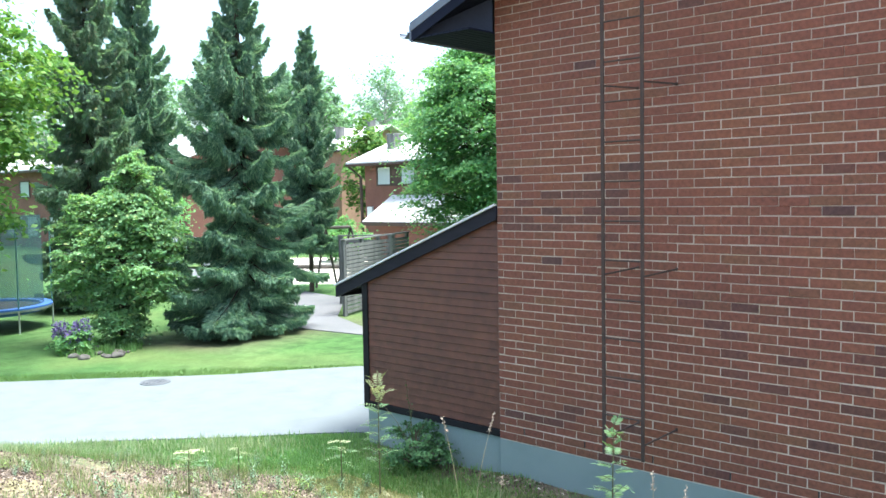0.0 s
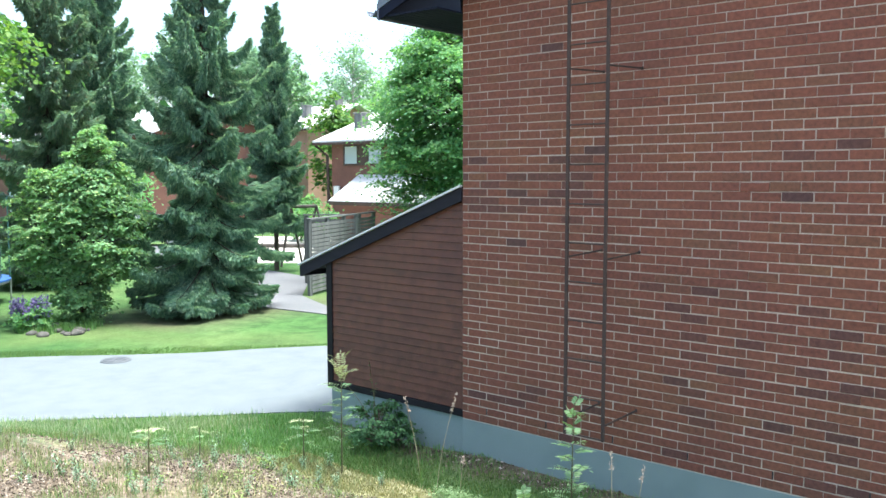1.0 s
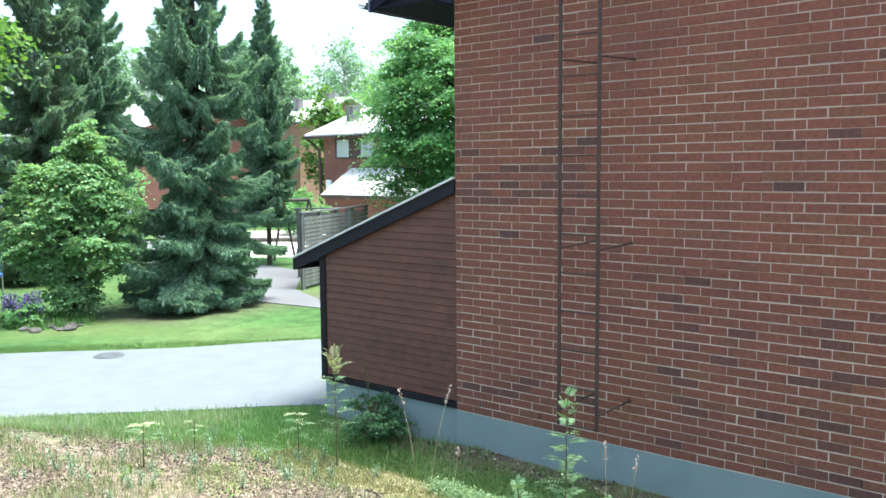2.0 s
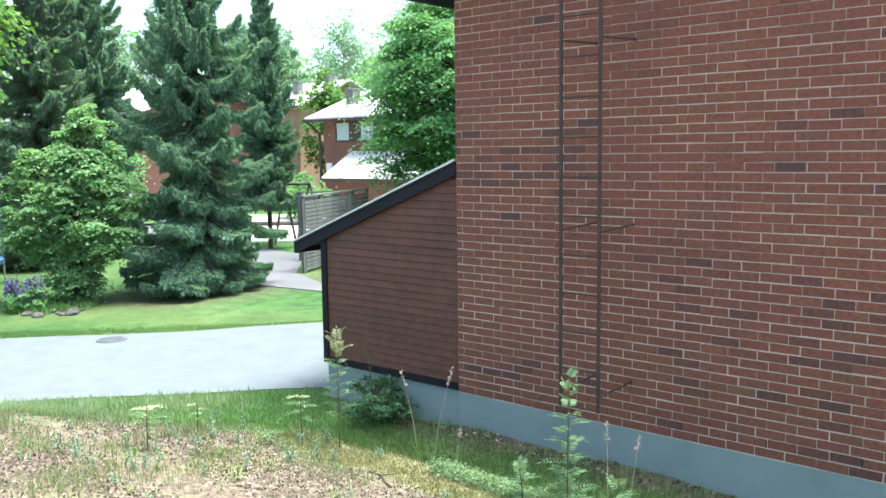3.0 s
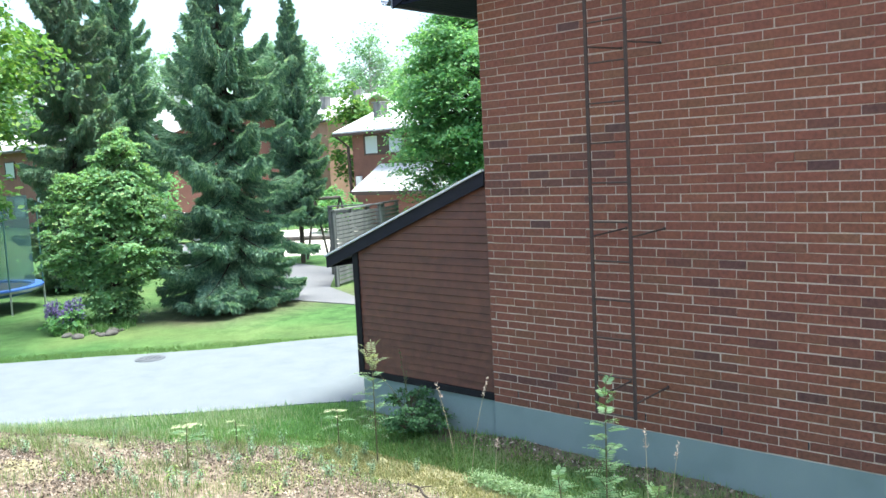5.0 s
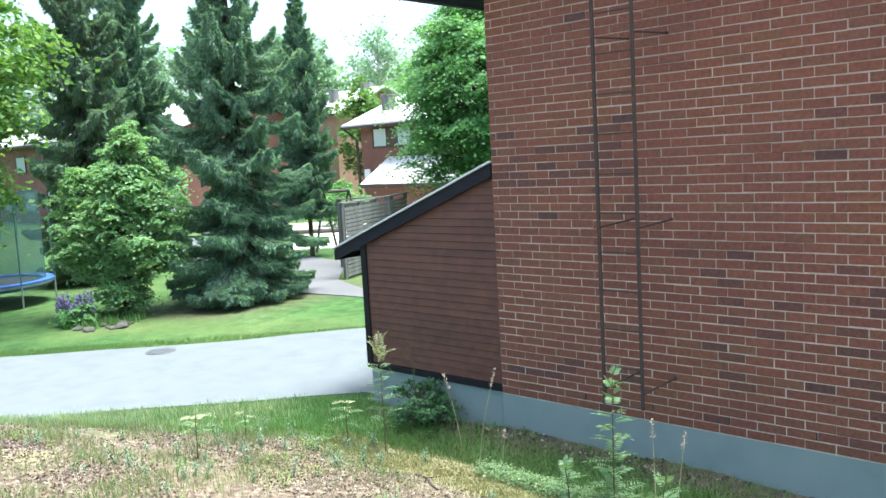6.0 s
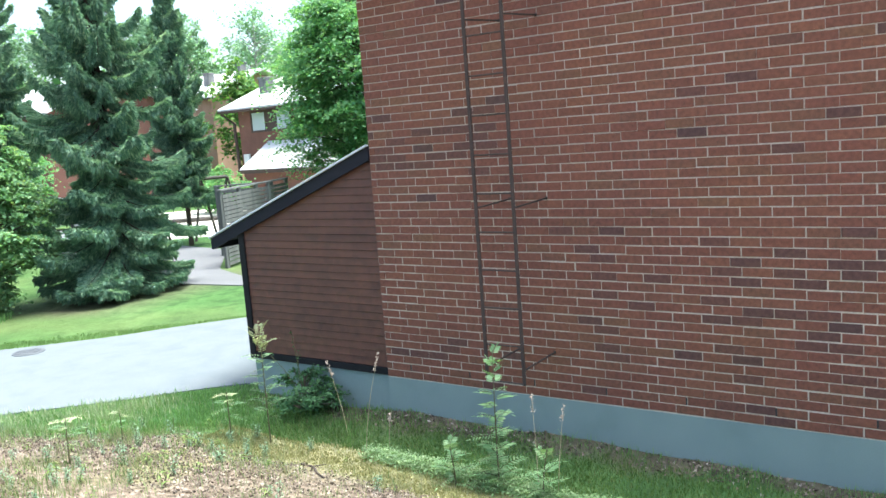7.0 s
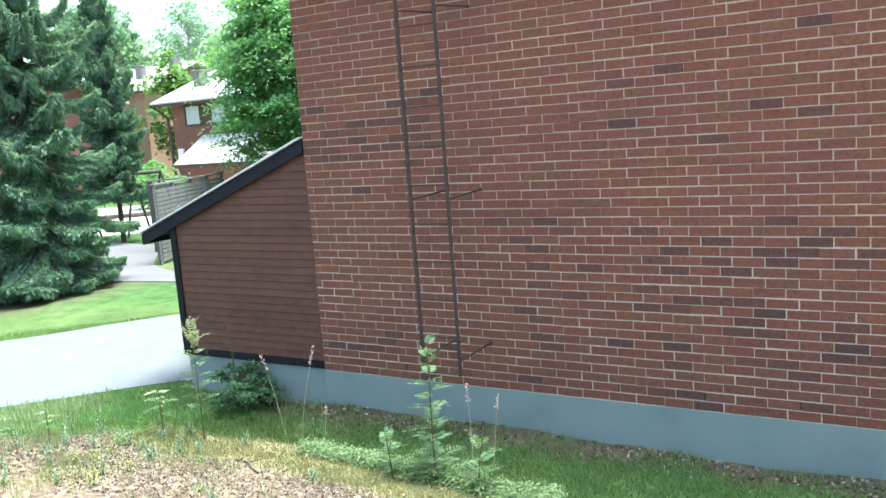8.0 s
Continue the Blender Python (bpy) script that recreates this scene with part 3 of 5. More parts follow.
while z < shed_top(0) - 0.2:
    bm = bm_new()
    h = 0.0885
    zt = z + h
    xl = max(SHED_X0 + 0.06, (zt - 2.745 + 0.095) / 0.385)
    xb = max(SHED_X0 + 0.06, (z - 2.745 + 0.095) / 0.385)
    vs = [bm.verts.new(p) for p in ((xb, 0.034, z), (-0.012, 0.034, z), (-0.012, 0.046, zt), (xl, 0.046, zt))]
    vs += [bm.verts.new((v.co.x, 0.062, v.co.z)) for v in vs]
    for f in ((0, 1, 2, 3), (7, 6, 5, 4), (0, 4, 5, 1), (1, 5, 6, 2), (2, 6, 7, 3), (3, 7, 4, 0)):
        bm.faces.new([vs[i] for i in f])
    if xl < -0.05:
        part("board", bm, m_board, shed)
    else:
        bm.free()
    z += 0.0935
bm = bm_new()
box(bm, (SHED_X0 - 0.03, 0.015, 0.03), (SHED_X0 + 0.07, 0.10, shed_top(SHED_X0) - 0.05), 0.004)
part("corner_post", bm, m_black, shed, "black painted corner board")
bm = bm_new()
box(bm, (SHED_X0 + 0.072, 0.018, 0.038), (-0.014, 0.05, 0.118), 0.003)
part("base_board", bm, m_black, shed, "black drip board above the plinth")
TIPX = -2.84
bm = bm_new()
p = [(TIPX, -0.02, shed_top(TIPX) - 0.15), (-0.004, -0.02, shed_top(0) - 0.16), (-0.004, -0.02, shed_top(0)), (TIPX, -0.02, shed_top(TIPX))]
vs = [bm.verts.new(q) for q in p] + [bm.verts.new((q[0], q[1] + 0.03, q[2])) for q in p]
for f in ((0, 1, 2, 3), (7, 6, 5, 4), (0, 4, 5, 1), (1, 5, 6, 2), (2, 6, 7, 3), (3, 7, 4, 0)):
    bm.faces.new([vs[i] for i in f])
part("bargeboard", bm, m_barge, shed, "wide blue-black gable board")
bm = bm_new()
beam(bm, (TIPX - 0.02, -0.026, shed_top(TIPX) + 0.010), (-0.004, -0.026, shed_top(0) + 0.012), 0.05, 0.022)
part("flashing", bm, m_flash, shed, "thin pale metal edge strip")
bm = bm_new()
p = [(TIPX, 0.012, shed_top(TIPX) - 0.08), (-0.01, 0.012, shed_top(0) - 0.08), (-0.01, SHED_Y1 + 0.15, shed_top(0) - 0.08), (TIPX, SHED_Y1 + 0.15, shed_top(TIPX) - 0.08)]
vs = [bm.verts.new(q) for q in p] + [bm.verts.new((q[0], q[1], q[2] + 0.078)) for q in p]
for f in ((3, 2, 1, 0), (4, 5, 6, 7), (0, 1, 5, 4), (1, 2, 6, 5), (2, 3, 7, 6), (3, 0, 4, 7)):
    bm.faces.new([vs[i] for i in f])
part("roof", bm, m_felt, shed, "black felt lean-to roof")
bm = bm_new()
box(bm, (TIPX - 0.02, -0.018, shed_top(TIPX) - 0.15), (TIPX + 0.012, SHED_Y1 + 0.15, shed_top(TIPX) - 0.004), 0.003)
part("eave_board", bm, m_barge, shed)

# ---- wall ladder ----
ladder = empty("wall_ladder", (0, 0, 0), "dark brown steel fire ladder bolted to the brick gable", "ladder")
LAD_Y, LAD_L, LAD_R = -0.6, 1.775, 2.195
for x in (LAD_L, LAD_R):
    bm = bm_new()
    box(bm, (x - 0.016, LAD_Y - 0.012, 0.34), (x + 0.016, LAD_Y + 0.012, 6.9), 0.003)
    part("rail", bm, m_iron, ladder)
z = 0.355
while z < 6.8:
    bm = bm_new()
    tube(bm, [(LAD_L + 0.01, LAD_Y, z), (LAD_R - 0.01, LAD_Y, z)], [0.0085, 0.0085], 8)
    part("rung", bm, m_iron, ladder)
    z += 0.3745
for zb in (0.50, 2.09, 3.88, 5.6):
    for x in (LAD_L, LAD_R):
        bm = bm_new()
        beam(bm, (x + 0.015, LAD_Y, zb), (x + 0.04, 0.004, zb + 0.025), 0.012, 0.016)
        box(bm, (x + 0.028, -0.010, zb + 0.01), (x + 0.052, -0.003, zb + 0.04))
        part("bracket", bm, m_iron, ladder)

# ---- trees ----


SPRUCE_FORM = ((0.0, 0.94), (0.1, 1.0), (0.3, 0.95), (0.5, 0.78), (0.7, 0.52), (0.85, 0.3), (1.0, 0.03))
LAWN_SPRUCE_FORM = ((0.0, 0.95), (0.08, 1.0), (0.25, 0.98), (0.45, 0.84), (0.56, 0.76), (0.63, 0.50), (0.72, 0.25), (0.9, 0.13), (1.0, 0.03))


def spruce(name, base, height, radius, label, seed, density=1.0, sprig=0.2, limbs=120, mat=None, low=0.05, form=SPRUCE_FORM, trim=0.0):
    """Separate limbs sag and turn up at their ends; needle curtains hang below each limb."""
    rng = np.random.default_rng(seed)
    tree = empty(name, base, label, "spruce tree", "tall spruces")
    bm = bm_new()
    tube(bm, [(0, 0, -0.1), (0.02, 0, height * 0.3), (0, 0.02, height * 0.7), (0, 0, height)], [radius * 0.085, radius * 0.068, radius * 0.03, 0.008], 10)
    part("trunk", bm, m_bark, tree, "grey-brown spruce trunk")
    bmb = bm_new()
    sprays, tips = [], []
    up = np.array([0, 0, 1.0])
    extra = limbs // 7  # short low limbs that thicken the skirt
    for k in range(limbs + extra):
        f = low + (0.985 - low) * (k / limbs) ** 1.08 if k < limbs else rng.uniform(low + 0.02, 0.22)
        a = k * 2.39996 + rng.normal(0, 0.3)
        reach = radius * float(np.interp(f, [p for p, _ in form], [w for _, w in form])) * rng.choice([0.62, 0.82, 0.95, 1.06, 1.16], p=[0.2, 0.2, 0.25, 0.2, 0.15]) + 0.05
        if k >= limbs:
            reach *= rng.uniform(0.55, 0.95)
        if f < 0.21:
            reach *= 1 - trim * max(0.0, math.cos(a - 0.8))
        zz = height * f + rng.normal(0, 0.07)
        cb = float(np.interp(f, (0.0, 0.3, 0.55, 1.0), (0.16, 0.36, 0.60, 0.70))) + rng.normal(0, 0.07)
        ca = max(-0.66 + 0.36 * f + rng.normal(0, 0.08), (0.2 - zz) / reach - 0.42 * cb)
        radial, tang = np.array([math.cos(a), math.sin(a), 0.0]), np.array([-math.sin(a), math.cos(a), 0.0])
        us = np.linspace(0, 1, 11)
        bend = rng.normal(0, 0.10) * reach
        P = radial * (us * reach)[:, None] + tang * (bend * us ** 2)[:, None] + up * (zz + reach * (ca * us + cb * us ** 3))[:, None]
        P[:, 2] = np.maximum(P[:, 2], 0.14)
        tube(bmb, [tuple(p) for p in P[::2]], [0.028 * (1 - f) + 0.006, 0.02 * (1 - f) + 0.005, 0.014, 0.010, 0.006, 0.003], 4)

        def along(u):
            i = np.minimum((u * 10).astype(int), 9)
            fr = (u * 10 - i)[:, None]
            return P[i] * (1 - fr) + P[i + 1] * fr

        # curtain hanging from the limb and its short side twigs
        n = int((70 + 330 * reach) * density)
        u = rng.random(n) ** 0.8
        sgn = np.where(rng.random(n) < 0.5, -1.0, 1.0)
        half = 0.02 + 0.17 * reach * np.sin(math.pi * (0.10 + 0.80 * u)) * rng.random(n) ** 1.3
        hang = rng.random(n) * sprig * 0.95 * (0.35 + 0.65 * np.sin(math.pi * np.clip(u, 0, 0.95)))
        o = along(u) + tang * (sgn * half)[:, None] + radial * (half * 0.5)[:, None] - up * (half * 0.35 + hang)[:, None]
        d = radial * rng.uniform(0.0, 0.7, n)[:, None] + tang * (sgn * rng.uniform(-0.1, 0.45, n))[:, None] - up * rng.uniform(0.35, 1.1, n)[:, None]
        # brush along the top and at the upturned end
        n2 = int((60 + 260 * reach) * density)
        u2 = 1 - 0.85 * rng.random(n2) ** 1.5
        sg2 = np.where(rng.random(n2) < 0.5, -1.0, 1.0)
        half2 = 0.02 + 0.20 * reach * np.sin(math.pi * (0.08 + 0.84 * u2)) * rng.random(n2)
        o2 = along(u2) + tang * (sg2 * half2)[:, None] + radial * (half2 * 0.4)[:, None] - up * (half2 * 0.3)[:, None]
        d2 = radial * rng.uniform(0.25, 0.9, n2)[:, None] + tang * (sg2 * rng.uniform(0.0, 0.8, n2))[:, None] + up * rng.uniform(-0.6, 0.35 - 0.2 * max(0.0, 0.5 - f), n2)[:, None]
        o, d, u = np.concatenate([o, o2]), np.concatenate([d, d2]), np.concatenate([np.full(n, 0.0), u2])
        n = len(o)
        d /= np.linalg.norm(d, axis=1)[:, None]
        ln = sprig * rng.uniform(0.45, 1.1, n) * np.where(u > 0, 0.8, 0.85)
        wd = 0.017 * rng.uniform(0.7, 1.5, n) * (sprig / 0.2)
        s = np.cross(d, rng.normal(0, 1, (n, 3)))
        s /= np.linalg.norm(s, axis=1)[:, None] + 1e-9
        mid, tip = o + d * (ln * 0.4)[:, None], o + d * ln[:, None]
        # young picks limb-end sprays that take the paler colour for painted light.
        young = (u > 0.6) & (rng.random(n) < (0.3 if f < 0.25 else 0.6))
        for sv in (s, np.cross(d, s)):
            q = np.stack([o, mid + sv * wd[:, None], tip, mid - sv * wd[:, None]], axis=1)
            sprays.append(q[~young])
            tips.append(q[young])
    tagged(part("branchwork", bmb, m_bark, tree), kind="stuff")
    W = np.concatenate(sprays)
    quads("crown", W[W[:, :, 2].min(axis=1) > 0.04], mat or m_spruce, tree, "dense drooping dark green needle sprays")
    W = np.concatenate(tips)
    quads("lit_ends", W[W[:, :, 2].min(axis=1) > 0.04], m_spruce_tip, tree, "paler grey-green needle sprays, light on the limb ends put into colour")["kind"] = "stuff"
    return tree


def leaf_quads(centres, normals, size, rng, tilt=0.5, aspect=0.7):
    """Pointed leaves about each centre."""
    n = len(centres)
    nn = normals + rng.normal(0, tilt, (n, 3))
    nn /= np.linalg.norm(nn, axis=1)[:, None] + 1e-9
    d = np.cross(nn, rng.normal(0, 1, (n, 3)))
    d /= np.linalg.norm(d, axis=1)[:, None] + 1e-9
    s = np.cross(nn, d)
    L = (size * rng.uniform(0.6, 1.3, n))[:, None]
    w = L * aspect * 0.5
    fold = nn * (L * 0.10)
    a = centres - d * L * 0.5
    b = centres + d * L * 0.5
    return np.stack([a, centres - d * L * 0.1 + s * w + fold, b, centres - d * L * 0.1 - s * w + fold], axis=1)


def broadleaf(name, base, height, crown_r, crown_lo, label, mat, seed, leaves=16000, leaf=0.13, clumps=150, group="", flat=0.35, bark=None, lean=(0, 0), rag=0.55, spray=(0.16, 0.30), lobes=(), tilt=0.5):
    rng = np.random.default_rng(seed)
    tree = empty(name, base, label, "tree", group)
    bm = bm_new()
    r0 = max(0.03, height * 0.016)
    top = height * 0.86
    tube(bm, [(0, 0, -0.1), (lean[0] * 0.3, lean[1] * 0.3, top * 0.4), (lean[0] * 0.7, lean[1] * 0.7, top * 0.75), (lean[0], lean[1], top)], [r0, r0 * 0.75, r0 * 0.4, 0.01], 9)
    part("trunk", bm, bark or m_bark, tree)
    bml = bm_new()
    cents, out = [], []
    hh = (height - crown_lo) / 2
    for i in range(clumps):
        v = rng.normal(0, 1, 3)
        v /= np.linalg.norm(v)
        rr = rng.uniform(0.45, 1.0) ** 0.6
        wob = 1 + rag * noise.noise((v[0] * 2.2 + seed, v[1] * 2.2, v[2] * 2.2))
        u = v[2]
        wide = crown_r * wob * (1.0 - 0.25 * max(0, u) ** 2)
        if lobes:
            lx, ly, lr_, z0, z1 = lobes[i % len(lobes)]
            taper = 1.0 - 0.55 * max(0.0, u)
            c = np.array([lx + v[0] * lr_ * wob * rr * taper, ly + v[1] * lr_ * wob * rr * taper, (z0 + z1) / 2 + v[2] * (z1 - z0) / 2 * rr])
        else:
            c = np.array([v[0] * wide * rr + lean[0] * 0.8, v[1] * wide * rr + lean[1] * 0.8, crown_lo + hh + v[2] * hh * rr * wob ** 0.5])
        cents.append(c)
        start = np.array([lean[0] * 0.6, lean[1] * 0.6, max(crown_lo * 0.7, min(top * 0.9, c[2] - 0.35 * np.hypot(c[0], c[1]) - 0.2))])
        if i % 2 == 0:
            m1 = start * 0.5 + c * 0.5 + np.array([0, 0, 0.08 * crown_r])
            tube(bml, [tuple(start), tuple(m1), tuple(c)], [r0 * 0.28, r0 * 0.16, 0.006], 5)
        k = int(leaves / clumps * rng.uniform(0.5, 1.5))
        rad = crown_r * rng.uniform(*spray)
        q = rng.normal(0, 0.55, (k, 3)) * np.array([rad, rad, rad * flat])
        q[:, 2] -= 0.35 * (q[:, 0] ** 2 + q[:, 1] ** 2) / rad
        nrm = np.tile(np.array([v[0] * 0.35, v[1] * 0.35, 0.9]), (k, 1))
        out.append(leaf_quads(c + q, nrm, leaf, rng, tilt))
    tagged(part("branchwork", bml, bark or m_bark, tree), kind="stuff")
    quads("crown", np.concatenate(out), mat, tree)
    return tree


G = GROUND_Z
spruce("spruce", (-11.64, 4.5, G), 10.9, 1.78, "tall dark green spruce with drooping limbs on the lawn", 11, 1.3, 0.19, 150, None, 0.035, LAWN_SPRUCE_FORM, 0.25)
spruce("spruce", (-17.6, 11.4, G), 9.3, 1.05, "slim dark spruce standing behind the larger one", 12, 0.95, 0.22, 135, None, 0.2)
spruce("spruce", (-19.4, 4.37, G), 12.5, 1.55, "tall spruce with a brownish upper crown on the lawn", 13, 0.95, 0.24, 170, m_spruce_brown)
spruce("spruce", (-22.1, 7.38, G), 12.6, 1.55, "tall dark spruce beside the other lawn spruces", 14, 0.95, 0.24, 170)
broadleaf("maple", (-12.6, 1.8, G), 4.35, 1.15, 0.12, "young bushy maple with yellowing leaf tips on the lawn", m_maple, 21, 56000, 0.085, 620, "", 0.13, rag=0.4, spray=(0.12, 0.27), tilt=0.45, lobes=((0.1, 0.1, 1.0, 0.9, 4.2), (-0.6, -0.5, 0.85, 0.9, 3.6), (0.5, 0.4, 0.9, 0.8, 3.6), (0.35, 0.3, 0.75, 2.0, 4.6), (0.05, -0.1, 0.55, 0.1, 1.7)))
broadleaf("broadleaf_tree", (-14.5, -2.55, G), 9.8, 3.1, 1.7, "bright green broadleaf tree at the edge of the lawn", m_lime, 22, 44000, 0.16, 420, "", 0.28, rag=0.4, spray=(0.12, 0.24))
broadleaf("broadleaf_tree", (-11.25, 14.6, G), 9.0, 3.5, 1.6, "full green broadleaf tree behind the fence", m_green, 23, 110000, 0.12, 640, "", 0.15, spray=(0.12, 0.27), tilt=0.45)

FAR_LABEL = "tall pale green birch beyond the houses"
for i, (x, y, h, r, lo) in enumerate(((-58, 54, 17.0, 4.2, 3.0), (-66, 52, 17.5, 2.4, 6.0), (-49, 56, 17.5, 4.4, 3.0), (-43, 58, 15.0, 4.0, 3.0), (-74, 44, 20.0, 3.0, 5.0), (-84, 30, 19.0, 4.5, 3.0), (-78, 40, 17.5, 4.0, 3.0), (-64, 46, 16.5, 2.2, 6.0), (-94, 24, 17.0, 4.5, 3.0))):
    broadleaf("birch_tree", (x, y, G), h, r, lo, FAR_LABEL, m_birch, 40 + i, 8000, 0.31, 150, "far birches", 0.8, m_birchbark)
broadleaf("broadleaf_tree", (-38.9, 34.0, G), 9.0, 2.3, 1.5, "yellow-green leafy tree between two houses", m_lime, 51, 4500, 0.3, 110, "", 0.5)
broadleaf("shrub", (-25.6, 20.2, G), 2.35, 1.0, 0.1, "dark green garden shrub beside the brick house", m_green, 52, 2500, 0.14, 60, "", 0.6)
broadleaf("shrub", (-27.6, 21.0, G), 2.1, 0.9, 0.1, "dark green garden shrub beside the brick house", m_green, 53, 2500, 0.14, 60, "", 0.6)

broadleaf("shrub", (-26.3, 10.2, G), 4.4, 1.5, 1.2, "tall pale green shrub between the lawn spruces", m_green, 54, 5000, 0.16, 110, "", 0.4)


def far_woods():
    rng = np.random.default_rng(77)
    out = []
    for k in range(60):
        a = math.pi * (0.36 + 0.95 * k / 60) + rng.normal(0, 0.02)
        d = rng.uniform(95, 150)
        h = rng.uniform(12, 19)
        c0 = np.array([6 + d * math.cos(a), -7 + d * math.sin(a), G])
        for j in range(26):
            v = rng.normal(0, 1, 3)
            v /= np.linalg.norm(v)
            c = c0 + np.array([v[0] * 4.5, v[1] * 4.5, h * 0.52 + v[2] * h * 0.46])
            q = rng.normal(0, 1.0, (26, 3))
            out.append(leaf_quads(c + q, np.tile([0, 0, 1.0], (26, 1)), 0.9, rng, 0.9))
    tagged(quads("far_woods", np.concatenate(out), m_green), "distant green mixed woods behind the houses", "woods", kind="stuff")


far_woods()

# ---- far houses ----


def slab(b, p, thick):
    """A flat slab under a quad outline."""
    vs = [b.verts.new(q) for q in p] + [b.verts.new((q[0], q[1], q[2] - thick)) for q in p]
    for f in ((0, 1, 2, 3), (7, 6, 5, 4), (0, 4, 5, 1), (1, 5, 6, 2), (2, 6, 7, 3), (3, 7, 4, 0)):
        b.faces.new([vs[i] for i in f])
    bmesh.ops.recalc_face_normals(b, faces=b.faces[:])


def window_part(parent, x0, x1, z0, z1, y, name="window"):
    b = bm_new()
    for lo, hi in (((x0, z0), (x1, z0 + 0.1)), ((x0, z1 - 0.1), (x1, z1)), ((x0, z0 + 0.1), (x0 + 0.1, z1 - 0.1)), ((x1 - 0.1, z0 + 0.1), (x1, z1 - 0.1))):
        box(b, (lo[0], y - 0.05, lo[1]), (hi[0], y + 0.05, hi[1]))
    w = part(name, b, m_brown, parent, "dark brown window frame")
    b = bm_new()
    box(b, (x0 + 0.1, y - 0.01, z0 + 0.1), (x1 - 0.1, y + 0.01, z1 - 0.1))
    part("pane", b, m_glass, w)
    return w


def far_house(x0, x1, y0, depth, eave, rise, over, mat, label, windows, chimneys=()):
    h = empty("house", (0, 0, 0), label, "house", "brick row houses")
    y1, ym = y0 + depth, y0 + depth / 2
    b = bm_new()
    p = [(y0, G), (y1, G), (y1, eave), (ym, eave + rise * 0.92), (y0, eave)]
    for x in (x0, x1):
        b.faces.new([b.verts.new((x, yy, zz)) for yy, zz in p])
    b.verts.ensure_lookup_table()
    for i in range(5):
        j = (i + 1) % 5
        b.faces.new((b.verts[i], b.verts[j], b.verts[5 + j], b.verts[5 + i]))
    bmesh.ops.recalc_face_normals(b, faces=b.faces[:])
    part("wall", b, mat, h, "red brick outer wall")
    k = rise / (depth / 2)
    for s in (-1, 1):
        b = bm_new()
        ye = ym + s * (depth / 2 + over)
        slab(b, [(x0 - over * 1.6, ye, eave - over * k + 0.12), (x1 + over * 1.6, ye, eave - over * k + 0.12), (x1 + over * 1.6, ym, eave + rise + 0.12), (x0 - over * 1.6, ym, eave + rise + 0.12)], 0.14)
        part("roof_slope", b, m_metalroof, h, "pale sunlit metal roof slope")
    b = bm_new()
    ye = y0 - over
    box(b, (x0 - over * 1.6, ye - 0.06, eave - over * k - 0.12), (x1 + over * 1.6, ye, eave - over * k + 0.02))
    part("fascia", b, m_brown, h, "dark brown eave board")
    for w in windows:
        window_part(h, *w, y0 - 0.02)
    for cx, cy, cz, ch in chimneys:
        b = bm_new()
        box(b, (cx - 0.3, cy - 0.3, cz - 0.6), (cx + 0.3, cy + 0.3, cz + ch), 0.02)
        box(b, (cx - 0.36, cy - 0.36, cz + ch), (cx + 0.36, cy + 0.36, cz + ch + 0.08), 0.02)
        part("chimney", b, m_greywood, h, "grey sheet-clad chimney")
    return h


h1 = far_house(-30.2, -18.0, 25.6, 9.0, 4.95, 1.65, 0.6, m_farbrick, "two-storey red brick house with a pale metal roof", [(-29.2, -28.0, 3.45, 4.6), (-27.3, -26.1, 3.45, 4.6), (-24.6, -22.6, 3.25, 4.6)], [(-29.6, 27.4, 5.7, 0.75), (-28.0, 29.6, 6.6, 0.55), (-25.0, 28.6, 6.2, 0.6)])
b = bm_new()
box(b, (-27.99, 25.54, 3.45), (-27.31, 25.59, 4.6), 0.01)
part("window_panel", b, m_brown, h1, "dark brown panel between the windows")
b = bm_new()
slab(b, [(-28.0, 23.3, 1.55), (-19.0, 23.3, 1.55), (-19.0, 25.58, 2.95), (-28.0, 25.58, 2.95)], 0.12)
part("porch_roof", b, m_metalroof, h1, "pale metal porch roof")
b = bm_new()
box(b, (-28.05, 23.22, 1.33), (-19.0, 23.29, 1.52))
part("porch_fascia", b, m_brown, h1)
b = bm_new()
box(b, (-27.6, 23.9, G), (-20.0, 25.55, 1.4))
part("porch_wall", b, m_farbrick, h1)
b = bm_new()
tube(b, [(-31.0, 25.1, 4.6), (-30.35, 25.4, 4.0), (-30.3, 25.45, -0.4)], [0.09, 0.09, 0.09], 8)
part("downpipe", b, m_brown, h1, "dark brown rain pipe")
b = bm_new()
box(b, (-29.95, 25.45, 1.75), (-29.5, 25.58, 2.3), 0.02)
part("meter_box", b, m_white, h1, "white meter box")
far_house(-62.0, -43.6, 35.4, 9.5, 6.6, 1.9, 0.5, m_farbrick_pale, "tall pale brick house with a white metal roof", [(-49.0, -47.2, 3.4, 4.8)], [(-46.2, 37.6, 7.6, 0.8), (-44.6, 39.5, 8.4, 0.7)])
far_house(-66.0, -37.5, 18.5, 9.0, 5.4, 1.7, 0.6, m_farbrick, "long brick row house with a pale roof behind the spruces", [(x, x + 2.0, 0.3, 1.9) for x in (-64.0, -60.0, -56.0, -51.0, -46.0, -41.0)] + [(x, x + 1.8, 3.2, 4.5) for x in (-61.0, -53.0, -45.0)])

# ---- fence ----


